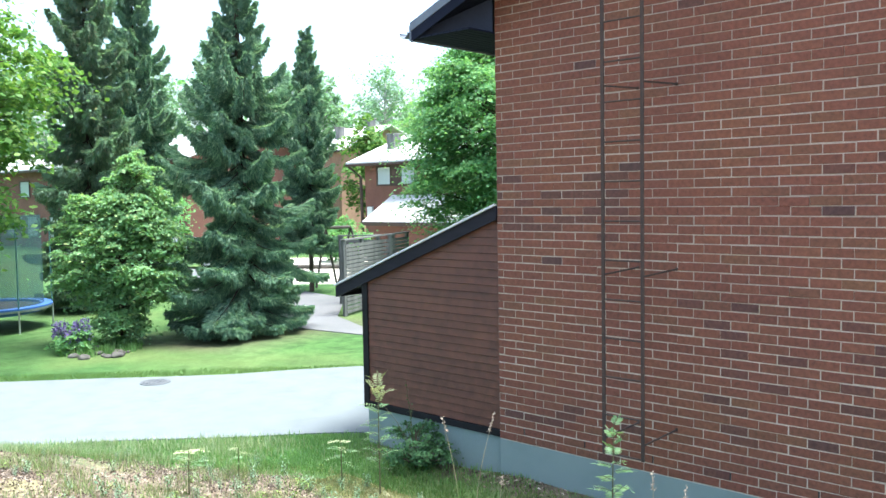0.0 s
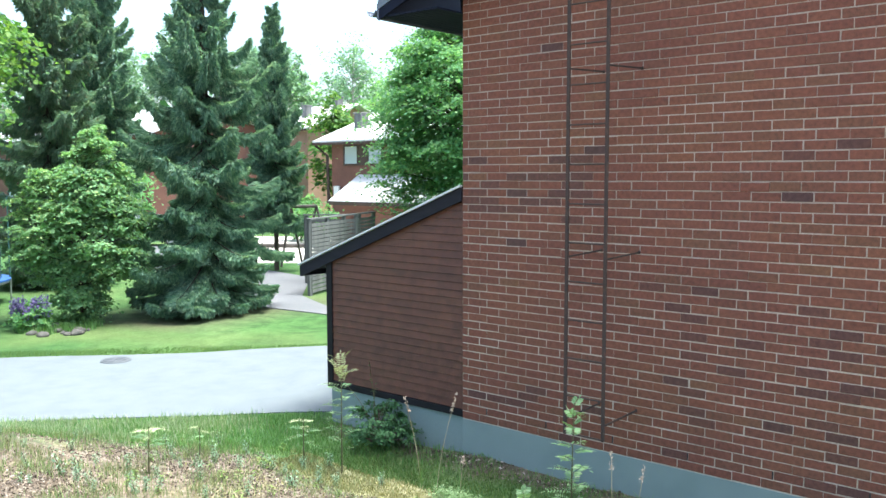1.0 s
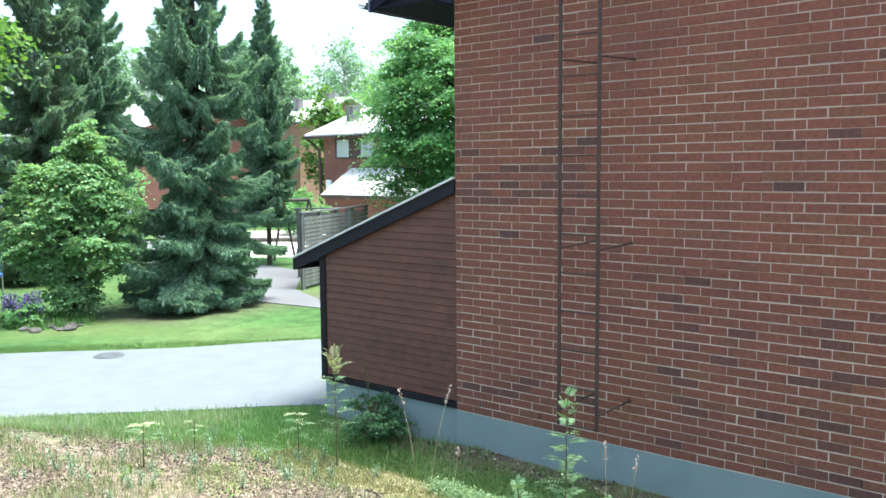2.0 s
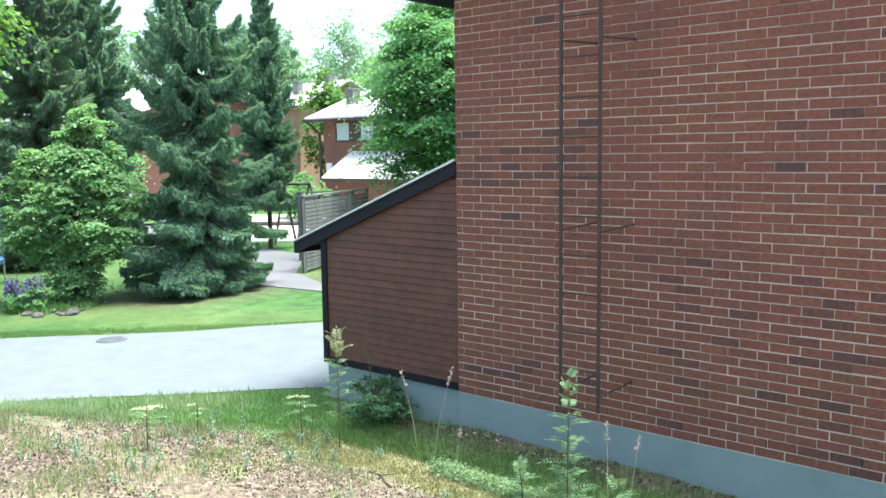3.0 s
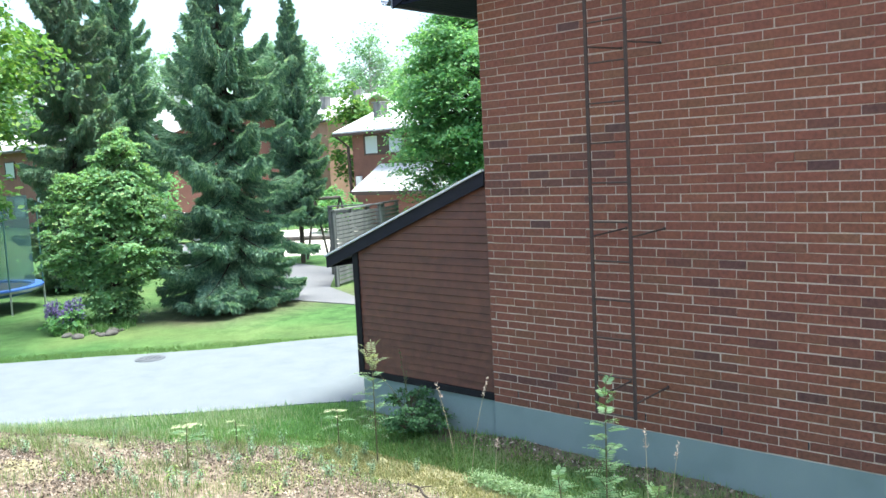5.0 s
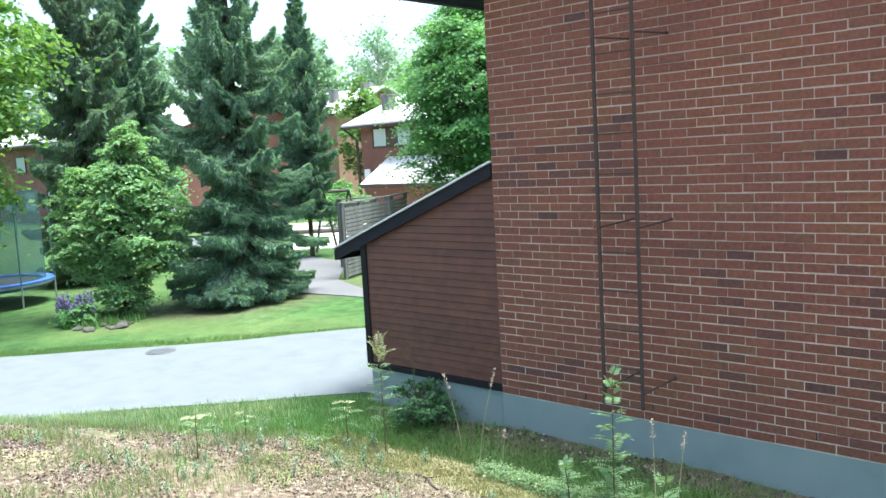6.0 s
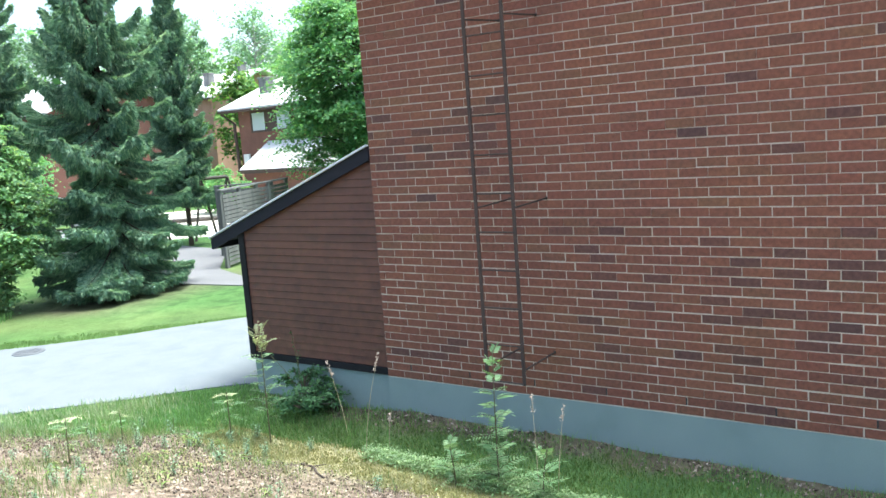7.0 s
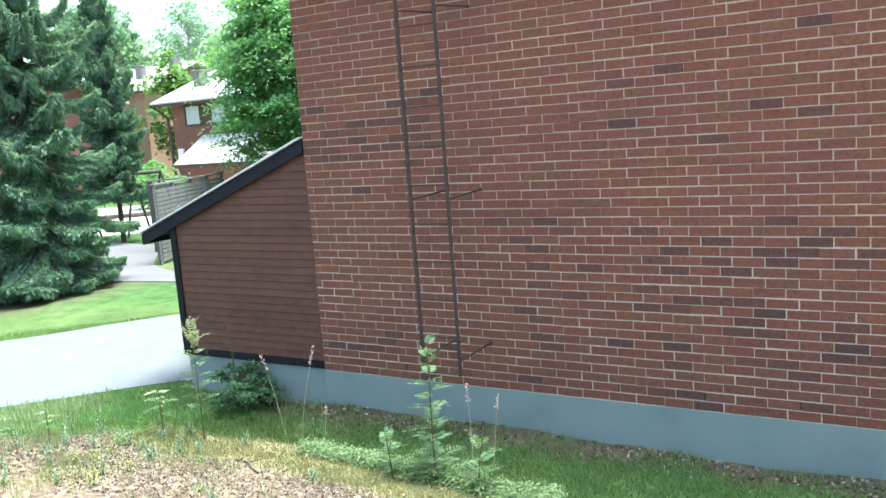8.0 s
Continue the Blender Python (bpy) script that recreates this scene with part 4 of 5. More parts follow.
def fence(a, b, label, first_post=True):
    a, b = Vector((*a, 0)), Vector((*b, 0))
    d = (b - a).normalized()
    nrm = Vector((-d.y, d.x, 0))
    L = (b - a).length
    f = empty("fence", (0, 0, 0), label, "fence", "grey timber fences")
    k = max(1, round(L / 1.15))
    for i in range(k + 1):
        p = a + d * (L * i / k)
        bm = bm_new()
        box(bm, (-0.05, -0.05, G - 0.1), (0.05, 0.05, 1.66), 0.006)
        bmesh.ops.transform(bm, matrix=Matrix.Translation(p), verts=bm.verts[:])
        part("post", bm, m_greywood, f)
    z = G + 0.12
    while z < 1.58:
        bm = bm_new()
        beam(bm, a - nrm * 0.064 + Vector((0, 0, z)), b - nrm * 0.064 + Vector((0, 0, z)), 0.022, 0.088)
        part("slat", bm, m_greywood, f)
        z += 0.115
    bm = bm_new()
    beam(bm, a + Vector((0, 0, 1.685)) - d * 0.08, b + Vector((0, 0, 1.685)) + d * 0.08, 0.15, 0.04)
    part("top_rail", bm, m_greywood, f)
    return f


fence((-11.8, 7.9), (-13.6, 12.2), "weathered grey slatted timber fence by the drive")
fence((-13.9, 9.6), (-12.75, 10.6), "short weathered grey timber fence beyond the drive")

# ---- swing set ----
swing = empty("swing_set", (0, 0, 0), "dark timber swing frame with a tyre seat on the grass", "swing")
APEX = ((-17.95, 13.6), (-18.4, 12.75), (-19.4, 11.5))
for (x, y), (ax, ay) in zip(APEX, ((0.45, 0.30), (0.06, -0.55), (-0.03, 0.45))):
    for sg in (-1, 1):
        bm = bm_new()
        tube(bm, [(x + ax * sg, y + ay * sg, G), (x, y, 1.75)], [0.045, 0.04], 8)
        part("leg", bm, m_darkwood, swing)
bm = bm_new()
tube(bm, [(x, y, 1.75) for x, y in APEX], [0.06, 0.06, 0.06], 8)
part("beam", bm, m_darkwood, swing)
SX, SY = -18.95, 12.15
bm = bm_new()
vs = []
for t in np.linspace(0, 2 * math.pi, 19)[:-1]:
    cx, cy = math.cos(t) * 0.27, math.sin(t) * 0.27
    vs.append([bm.verts.new((SX + cx * (1 + 0.28 * math.cos(q)), SY + cy * (1 + 0.28 * math.cos(q)), -0.14 + 0.085 * math.sin(q))) for q in np.linspace(0, 2 * math.pi, 9)[:-1]])
for i in range(18):
    for j in range(8):
        bm.faces.new((vs[i][j], vs[(i + 1) % 18][j], vs[(i + 1) % 18][(j + 1) % 8], vs[i][(j + 1) % 8]))
part("tyre_seat", bm, m_rubber, swing, "black rubber tyre seat")
for dx in (-0.25, 0.25):
    bm = bm_new()
    tube(bm, [(SX + dx, SY + dx * 0.6, -0.06), (SX + dx * 0.5, SY + dx * 0.6, 1.72)], [0.012, 0.012], 5)
    part("chain", bm, m_cast, swing)
log = empty("log_rail", (0, 0, 0), "low dark log rail round the play area", "rail")
bm = bm_new()
tube(bm, [(-24.5, 13.6, -0.05), (-17.5, 18.2, -0.05)], [0.1, 0.09], 9)
part("rail", bm, m_darkwood, log)
for k in range(5):
    bm = bm_new()
    tube(bm, [(-24.5 + 1.75 * k, 13.6 + 1.15 * k, G - 0.05), (-24.5 + 1.75 * k, 13.6 + 1.15 * k, -0.08)], [0.07, 0.07], 8)
    part("post", bm, m_darkwood, log)

# ---- trampoline ----
TC, TR, TZ = Vector((-17.82, 0.62, 0)), 1.64, 0.15
tramp = empty("trampoline", (0, 0, 0), "round trampoline with a blue edge pad and a dark net", "trampoline")


def ring_band(r0, r1, z0, z1, seg=40):
    b = bm_new()
    q = []
    for i in range(seg):
        a = 2 * math.pi * i / seg
        c, s = math.cos(a), math.sin(a)
        q.append([b.verts.new((TC.x + r * c, TC.y + r * s, z)) for r, z in ((r0, z0), (r1, z0), (r1, z1), (r0, z1))])
    for i in range(seg):
        for j in range(4):
            b.faces.new((q[i][j], q[(i + 1) % seg][j], q[(i + 1) % seg][(j + 1) % 4], q[i][(j + 1) % 4]))
    return b


part("edge_pad", ring_band(TR - 0.28, TR + 0.02, TZ, TZ + 0.05), m_blue, tramp, "bright blue edge pad")
part("frame_ring", ring_band(TR - 0.04, TR, TZ - 0.06, TZ - 0.004), m_steel, tramp)
part("skirt", ring_band(TR - 0.30, TR - 0.285, TZ - 0.16, TZ + 0.04), m_blue, tramp)
bm = bm_new()
bmesh.ops.create_circle(bm, cap_ends=True, segments=40, radius=TR - 0.3, matrix=Matrix.Translation((TC.x, TC.y, TZ - 0.01)))
part("jumping_mat", bm, m_rubber, tramp, "black jumping mat")
for k in range(6):
    a = 2 * math.pi * (k + 0.15) / 6
    x, y = TC.x + TR * math.cos(a), TC.y + TR * math.sin(a)
    bm = bm_new()
    tube(bm, [(x, y, G), (x, y, TZ)], [0.025, 0.025], 6)
    part("leg", bm, m_steel, tramp)
    bm = bm_new()
    tube(bm, [(x * 1.001, y, TZ), (x, y, 2.35)], [0.02, 0.02], 6)
    part("net_pole", bm, m_net, tramp, "dark teal padded net pole")
tagged(part("net", ring_band(TR - 0.2, TR - 0.196, TZ + 0.05, 2.55), m_netting, tramp, "see-through dark teal safety net"), kind="stuff")

# ---- added car ----
# White car is added in place of an unidentified bright patch between the trees.
car = empty("car", (-31.0, 14.4, G), "added white car standing in for a bright patch behind the spruces", "car")
car.rotation_euler = (0, 0, radians(42))
bm = bm_new()
prof = [(-2.1, 0.28), (2.1, 0.28), (2.15, 0.62), (1.95, 0.86), (1.05, 0.95), (-1.85, 0.98), (-2.12, 0.75)]
la = [bm.verts.new((x, -0.84, z)) for x, z in prof]
lb = [bm.verts.new((x, 0.84, z)) for x, z in prof]
bm.faces.new(la)
bm.faces.new(lb[::-1])
for i in range(len(prof)):
    j = (i + 1) % len(prof)
    bm.faces.new((la[j], la[i], lb[i], lb[j]))
bmesh.ops.bevel(bm, geom=bm.edges[:], offset=0.05, segments=2, affect="EDGES")
part("body", bm, m_white, car, "white painted car body")
bm = bm_new()
prof = [(-1.75, 0.96), (1.0, 0.96), (0.35, 1.42), (-1.2, 1.45)]
la = [bm.verts.new((x, -0.74, z)) for x, z in prof]
lb = [bm.verts.new((x, 0.74, z)) for x, z in prof]
bm.faces.new(la)
bm.faces.new(lb[::-1])
for i in range(4):
    j = (i + 1) % 4
    bm.faces.new((la[j], la[i], lb[i], lb[j]))
bmesh.ops.bevel(bm, geom=bm.edges[:], offset=0.05, segments=2, affect="EDGES")
part("cabin", bm, m_glass, car, "glazed car cabin")
bm = bm_new()
box(bm, (-1.22, -0.7, 1.43), (0.36, 0.7, 1.475), 0.02)
part("roof_panel", bm, m_white, car)
for wx in (-1.35, 1.3):
    for wy in (-0.8, 0.8):
        bm = bm_new()
        bmesh.ops.create_cone(bm, cap_ends=True, segments=20, radius1=0.31, radius2=0.31, depth=0.2, matrix=pose(wx, wy, 0.31, 90, 0, 0))
        wheel = part("wheel", bm, m_rubber, car)
        bm = bm_new()
        bmesh.ops.create_cone(bm, cap_ends=True, segments=16, radius1=0.19, radius2=0.17, depth=0.22, matrix=pose(wx, wy, 0.31, 90, 0, 0))
        part("rim", bm, m_steel, wheel)

# ---- manhole ----
hole = empty("manhole_cover", (-8.1, 0.1, GROUND_Z + 0.014), "round cast iron manhole cover in the asphalt", "manhole cover")
bm = bm_new()
bmesh.ops.create_cone(bm, cap_ends=True, segments=32, radius1=0.27, radius2=0.265, depth=0.012, matrix=Matrix.Translation((0, 0, 0.007)))
part("rim", bm, m_cast, hole)
bm = bm_new()
bmesh.ops.create_cone(bm, cap_ends=True, segments=32, radius1=0.22, radius2=0.215, depth=0.012, matrix=Matrix.Translation((0, 0, 0.012)))
for i in range(-3, 4):
    w = math.sqrt(max(0.01, 0.2 ** 2 - (i * 0.06) ** 2))
    box(bm, (-w, i * 0.06 - 0.012, 0.017), (w, i * 0.06 + 0.012, 0.023))
part("lid", bm, m_cast, hole)

# ---- mound vegetation ----


def on_ground(x, y):
    return Vector((x, y, terrain(x, y)))


def scatter(n, x0, x1, y0, y1, keep, rng):
    out = []
    while len(out) < n:
        x, y = rng.uniform(x0, x1), rng.uniform(y0, y1)
        if rng.random() < keep(x, y):
            out.append((x, y, terrain(x, y)))
    return np.array(out)


def road_u(x, y):
    return (x - ROAD_NEAR.x) * ROAD_NORMAL.x + (y - ROAD_NEAR.y) * ROAD_NORMAL.y


def blades(name, P, height, width, mat, rng, label, category, lean=0.45):
    n = len(P)
    a = rng.uniform(0, 6.283, n)
    h = height * rng.uniform(0.45, 1.3, n)
    w = width * rng.uniform(0.6, 1.3, n)
    s = np.stack([np.cos(a), np.sin(a), np.zeros(n)], 1) * w[:, None] * 0.5
    d = np.stack([-np.sin(a), np.cos(a), np.zeros(n)], 1) * (h * lean * rng.uniform(-1, 1, n))[:, None]
    up = np.array([0, 0, 1.0])
    m = P + up * (h * 0.55)[:, None] + d * 0.55
    t = P + up * h[:, None] + d
    V = np.stack([P - s - up * 0.01, P + s - up * 0.01, m + s * 0.8, t, m - s * 0.8], 1)
    return tagged(quads(name, V, mat, sides=5), label, category, kind="stuff")


vr = np.random.default_rng(5)


def lawn_keep(x, y):
    u = road_u(x, y)
    if u < 0.18:
        return 0.0
    soil = smooth((y + 0.45) / 0.35) * smooth((x + 2.2) / 0.6)
    green = 1.0 - smooth((-1.6 - y) / 0.3 + 0.6 * noise.noise((x * 2, y * 2, 3))) * smooth((u - 2.4) / 1.2)
    n = 0.65 + 0.6 * noise.noise((x * 1.6, y * 1.6, 7))
    return max(0.0, green * (1 - 0.9 * soil) * n)


def mound_keep(x, y):
    u = road_u(x, y)
    m = smooth((-1.7 - y) / 0.6) * smooth((u - 1.6) / 1.4)
    return m * max(0.0, 0.25 + 0.9 * noise.noise((x * 1.9, y * 1.9, 2)))


m_lawnblade = leafy("mown_grass", [(0.0, (0.13, 0.24, 0.07)), (1.0, (0.21, 0.32, 0.11))], 0.4)
# Blade colour is darker than m_grass to carry the shade below the gable.
m_ditch = leafy("shade_toned_mossy_grass", [(0.0, (0.10, 0.20, 0.055)), (0.6, (0.15, 0.27, 0.075)), (0.92, (0.22, 0.31, 0.105)), (1.0, (0.34, 0.33, 0.18))], 0.42)


def in_ditch(x, y):
    return smooth((x + 1.6 + 0.5 * noise.noise((x * 2, y * 2, 9))) / 1.1)


blades("lawn_grass", scatter(20000, -4.6, 0.2, -4.2, 0.0, lambda x, y: lawn_keep(x, y) * (1 - in_ditch(x, y)), vr), 0.05, 0.007, m_grass, vr, "short green lawn grass by the shed", "grass")
blades("ditch_grass", scatter(34000, -1.6, 6.4, -2.2, 0.0, lambda x, y: lawn_keep(x, y) * in_ditch(x, y), vr), 0.042, 0.007, m_ditch, vr, "thin olive grass and moss below the gable, colour darkened for shade", "grass", 0.8)
blades("verge_grass", scatter(12000, -7.5, 0.6, -6.0, 0.2, lambda x, y: smooth((road_u(x, y) - 0.08 + 0.14 * noise.noise((x * 2.5, y * 2.5, 1))) / 0.25) * (1 - smooth((road_u(x, y) - 1.8) / 1.6)), vr), 0.085, 0.008, m_grass, vr, "taller green grass along the asphalt edge", "grass")
blades("pale_grass", scatter(17000, -8.0, -0.6, -5.6, -0.6, lambda x, y: smooth((road_u(x, y) - 0.15) / 0.3) * smooth((-1.4 - x) / 2.5) * max(0.0, min(1.0, 0.55 + 1.6 * noise.noise((x * 0.7, y * 0.7, 4)))), vr), 0.11, 0.007, m_palegrass, vr, "pale flowering grass along the edge of the mound", "grass", 0.7)
blades("mound_grass", scatter(11000, -3.4, 6.0, -5.6, -1.7, lambda x, y: mound_keep(x, y) * (1.0 if x < 0.6 else 0.3), vr), 0.085, 0.005, m_drygrass, vr, "thin mixed green and dry grass on the mound", "grass", 0.8)


def litter():
    P = scatter(46000, -2.6, 6.0, -5.8, -1.95, lambda x, y: smooth((-1.95 - y) / 0.5) * smooth((road_u(x, y) - 2.5) / 1.2) * smooth((-2.3 - y) / 0.35 + smooth(-x)) * max(0.05, 0.45 - 0.9 * noise.noise((x * 1.1, y * 1.1, 0))), vr)
    P[:, 2] += 0.006
    N = np.tile([0, 0, 1.0], (len(P), 1))
    tagged(quads("leaf_litter", leaf_quads(P, N, 0.03, vr, 0.8, 0.5), m_litter), "dry brown leaves and needles lying on the mound", "leaf litter", kind="stuff")


litter()


def moss_tufts():
    P = scatter(20000, -0.6, 6.0, -3.4, -1.85, lambda x, y: smooth(1 - abs(y + 2.2 + 0.2 * noise.noise((x, y, 4))) / 0.45) + 0.3 * max(0, noise.noise((x * 1.3, y * 1.3, 12))), vr)
    blades("moss", P, 0.022, 0.012, m_moss, vr, "yellow-green moss along the edge of the mound", "moss", 0.9)


m_moss = leafy("moss_fronds", [(0.0, (0.26, 0.26, 0.11)), (0.6, (0.37, 0.355, 0.17)), (1.0, (0.48, 0.45, 0.27))], 0.3)
moss_tufts()


def berry_mat():
    rng = np.random.default_rng(31)
    P = scatter(3000, 1.2, 3.75, -2.3, -1.6, lambda x, y: smooth(1.25 - abs(y + 1.93 + 0.05 * math.sin(2.2 * x)) / 0.17) * smooth((x - 1.2) / 0.4), rng)
    out = []
    for p in P:
        k = 7
        hgt = rng.uniform(0.03, 0.12)
        q = p + np.stack([rng.normal(0, 0.03, k), rng.normal(0, 0.03, k), np.linspace(0.02, hgt, k)], 1)
        out.append(leaf_quads(q, np.tile([0, 0, 1.0], (k, 1)), 0.027, rng, 0.6, 0.5))
    tagged(quads("berry_shrub_mat", np.concatenate(out), m_mat), "low mat of small-leaved berry shrubs on the mound edge", "shrubs", kind="stuff")


m_mat = leafy("berry_leaves", [(0.0, (0.20, 0.33, 0.15)), (0.6, (0.28, 0.42, 0.21)), (1.0, (0.39, 0.49, 0.30))], 0.4)
berry_mat()


def pinnate(rng, start, direction, length, pairs, size):
    """A feathered leaf: leaflets in pairs along a drooping stalk."""
    d = np.array(direction, dtype=float)
    d /= np.linalg.norm(d)
    side = np.cross(d, [0, 0, 1.0])
    side /= np.linalg.norm(side) + 1e-9
    up = np.cross(side, d)
    stalk, out = [], []
    for i in range(pairs + 1):
        u = (i + 1) / (pairs + 1)
        p = np.array(start) + d * length * u - np.array([0, 0, 1.0]) * length * 0.32 * u * u
        stalk.append(tuple(p))
        fall = d * 0.45
        for sgn in (-1, 1):
            if i == pairs:
                ld = d - np.array([0, 0, 0.5])
                if sgn == 1:
                    break
            else:
                ld = side * sgn + fall - np.array([0, 0, 0.18])
            ld = ld / np.linalg.norm(ld)
            L = size * (0.75 + 0.5 * math.sin(math.pi * (0.15 + 0.75 * u))) * rng.uniform(0.85, 1.15)
            w = np.cross(ld, up + rng.normal(0, 0.15, 3))
            w = w / (np.linalg.norm(w) + 1e-9) * L * 0.092
            tipp = p + ld * L
            m1, m2 = p + ld * L * 0.3, p + ld * L * 0.72
            out.append(np.stack([p, m1 + w, m2 + w * 0.8, tipp, m2 - w * 0.8, m1 - w]))
    return stalk, out


def rowan(name, x, y, height, n, leaf_len, label, seed, tip=True, lean=(0.0, 0.0), tall_from=0.25, low=1.0, taper=0.55, flat=False):
    rng = np.random.default_rng(seed)
    plant = empty(name, on_ground(x, y), label, "sapling", "rowan saplings")
    axis = [(lean[0] * u * u, lean[1] * u * u, height * u - 0.02) for u in np.linspace(0, 1, 7).tolist()]
    bm = bm_new()
    tube(bm, axis, list(np.linspace(0.008, 0.003, 7)), 6)
    part("stem", bm, m_stem, plant, "thin brown stem")
    lower, upper = [], []
    stalks = bm_new()
    for i in range(n):
        u = tall_from + (1 - tall_from) * ((i + 0.5) / n) ** low
        j = min(5, int(u * 6))
        f = u * 6 - j
        p = np.array(axis[j]) * (1 - f) + np.array(axis[j + 1]) * f
        a = i * 2.4 + rng.normal(0, 0.3)
        L = leaf_len * rng.uniform(0.7, 1.15) * (1.15 - taper * u)
        rise = 0.12 + 0.3 * rng.random() if flat else 0.3 + (2.2 if u > 0.8 else 0.35) * rng.random()
        st, lf = pinnate(rng, p, (math.cos(a), math.sin(a), rise), L, 7, leaf_len * 0.24)
        tube(stalks, [tuple(map(float, q)) for q in [p] + st[::2]], [0.002] * (1 + len(st[::2])), 3)
        (upper if tip and u > 0.8 else lower).extend(lf)
    part("leaf_stalkwork", stalks, m_stem, plant)["kind"] = "stuff"
    if lower:
        quads("leafage", np.array(lower), m_rowan, plant, sides=6)["kind"] = "stuff"
    if upper:
        quads("young_leafage", np.array(upper), m_rowan_tip, plant, "pale yellow-green young leaflets", sides=6)["kind"] = "stuff"
    return plant


rowan("rowan_sapling", 0.11, -2.03, 1.13, 30, 0.17, "slender rowan sapling with pale young leaves at its top", 61, True, (-0.02, 0.02), 0.22, 0.8, -0.1)
rowan("rowan_sapling", 2.69, -1.97, 1.18, 46, 0.25, "leafy rowan sapling growing before the ladder", 62, False, (0.0, 0.03), 0.05, 2.1, 0.75)
rowan("rowan_sapling", 3.12, -2.02, 0.42, 11, 0.22, "small rowan seedling beside the berry mat", 63, False, (0.05, 0.0), 0.1)
rowan("rowan_sapling", 2.35, -2.1, 0.38, 12, 0.23, "small rowan seedling beside the berry mat", 64, False, (-0.04, 0.0), 0.1)
rowan("rowan_sapling", -0.45, -3.78, 0.44, 9, 0.20, "young rowan seedling with yellowish leaves on the mound", 65, True, (0.02, 0.0), 0.5, 1.0, 0.35, True)
rowan("rowan_sapling", -0.32, -2.15, 0.50, 8, 0.20, "young rowan seedling with flat pale leaves", 66, True, (0.0, 0.0), 0.5, 1.0, 0.35, True)
rowan("rowan_sapling", -0.85, -3.0, 0.32, 5, 0.14, "young rowan seedling with flat pale leaves", 67, True, (0.0, 0.0), 0.5, 1.0, 0.35, True)


def weed_form(name, height, n, size, mat, label, seed, spread=0.5):
    rng = np.random.default_rng(seed)
    w = empty(name, (0, 0, 0), label, "weed", "small weeds on the mound")
    bm = bm_new()
    leaves = []
    for k in range(3):
        a = rng.uniform(0, 6.28)
        top = (math.cos(a) * height * 0.22, math.sin(a) * height * 0.22, height * rng.uniform(0.7, 1.0))
        tube(bm, [(0, 0, -0.02), (top[0] * 0.4, top[1] * 0.4, top[2] * 0.5), top], [0.004, 0.003, 0.0015], 5)
        for i in range(n):
            u = (i + 1) / n
            p = np.array(top) * u
            b2 = i * 2.4 + k
            q = p + np.array([math.cos(b2), math.sin(b2), 0.25]) * size * spread
            leaves.append((q, np.array([math.cos(b2) * 0.5, math.sin(b2) * 0.5, 0.8])))
    part("stem", bm, m_stem, w)
    quads("leaves", leaf_quads(np.array([q for q, _ in leaves]), np.array([m for _, m in leaves]), size, rng, 0.3, 0.3), mat, w)["kind"] = "stuff"
    return w


m_weed = leafy("grey_green_leaves", [(0.0, (0.18, 0.31, 0.20)), (1.0, (0.30, 0.43, 0.30))], 0.35)
m_weed2 = leafy("fresh_weed_leaves", [(0.0, (0.16, 0.28, 0.07)), (1.0, (0.28, 0.38, 0.12))], 0.35)
weeds = [weed_form("weed", 0.20, 15, 0.05, m_weed, "grey-green leafy weed on the litter", 71), weed_form("weed", 0.14, 6, 0.06, m_weed2, "small fresh green weed on the mound", 72, 0.7), weed_form("weed", 0.28, 12, 0.055, m_weed, "taller grey-green weed with narrow leaves", 73)]
wr = np.random.default_rng(8)
spots = [(-0.07, -3.52), (0.73, -3.72), (-0.58, -4.47), (0.49, -2.95), (0.3, -2.5)] + [tuple(p[:2]) for p in scatter(92, -2.6, 2.6, -4.9, -1.9, lambda x, y: smooth((road_u(x, y) - 1.5) / 1.0) * (0.9 if x < 0.9 else 0.25), wr)]
for i, (x, y) in enumerate(spots):
    src = weeds[0] if i < 3 else weeds[int(wr.choice(3, p=[0.5, 0.38, 0.12]))]
    z = terrain(x, y)
    m = pose(x, y, z, wr.normal(0, 6), wr.normal(0, 6), wr.uniform(0, 360)) @ Matrix.Scale(0.95 if i < 5 else wr.uniform(0.45, 0.85), 4)
    if i < 3:
        weeds[i].matrix_basis = m
    else:
        copy_thing(src, m)


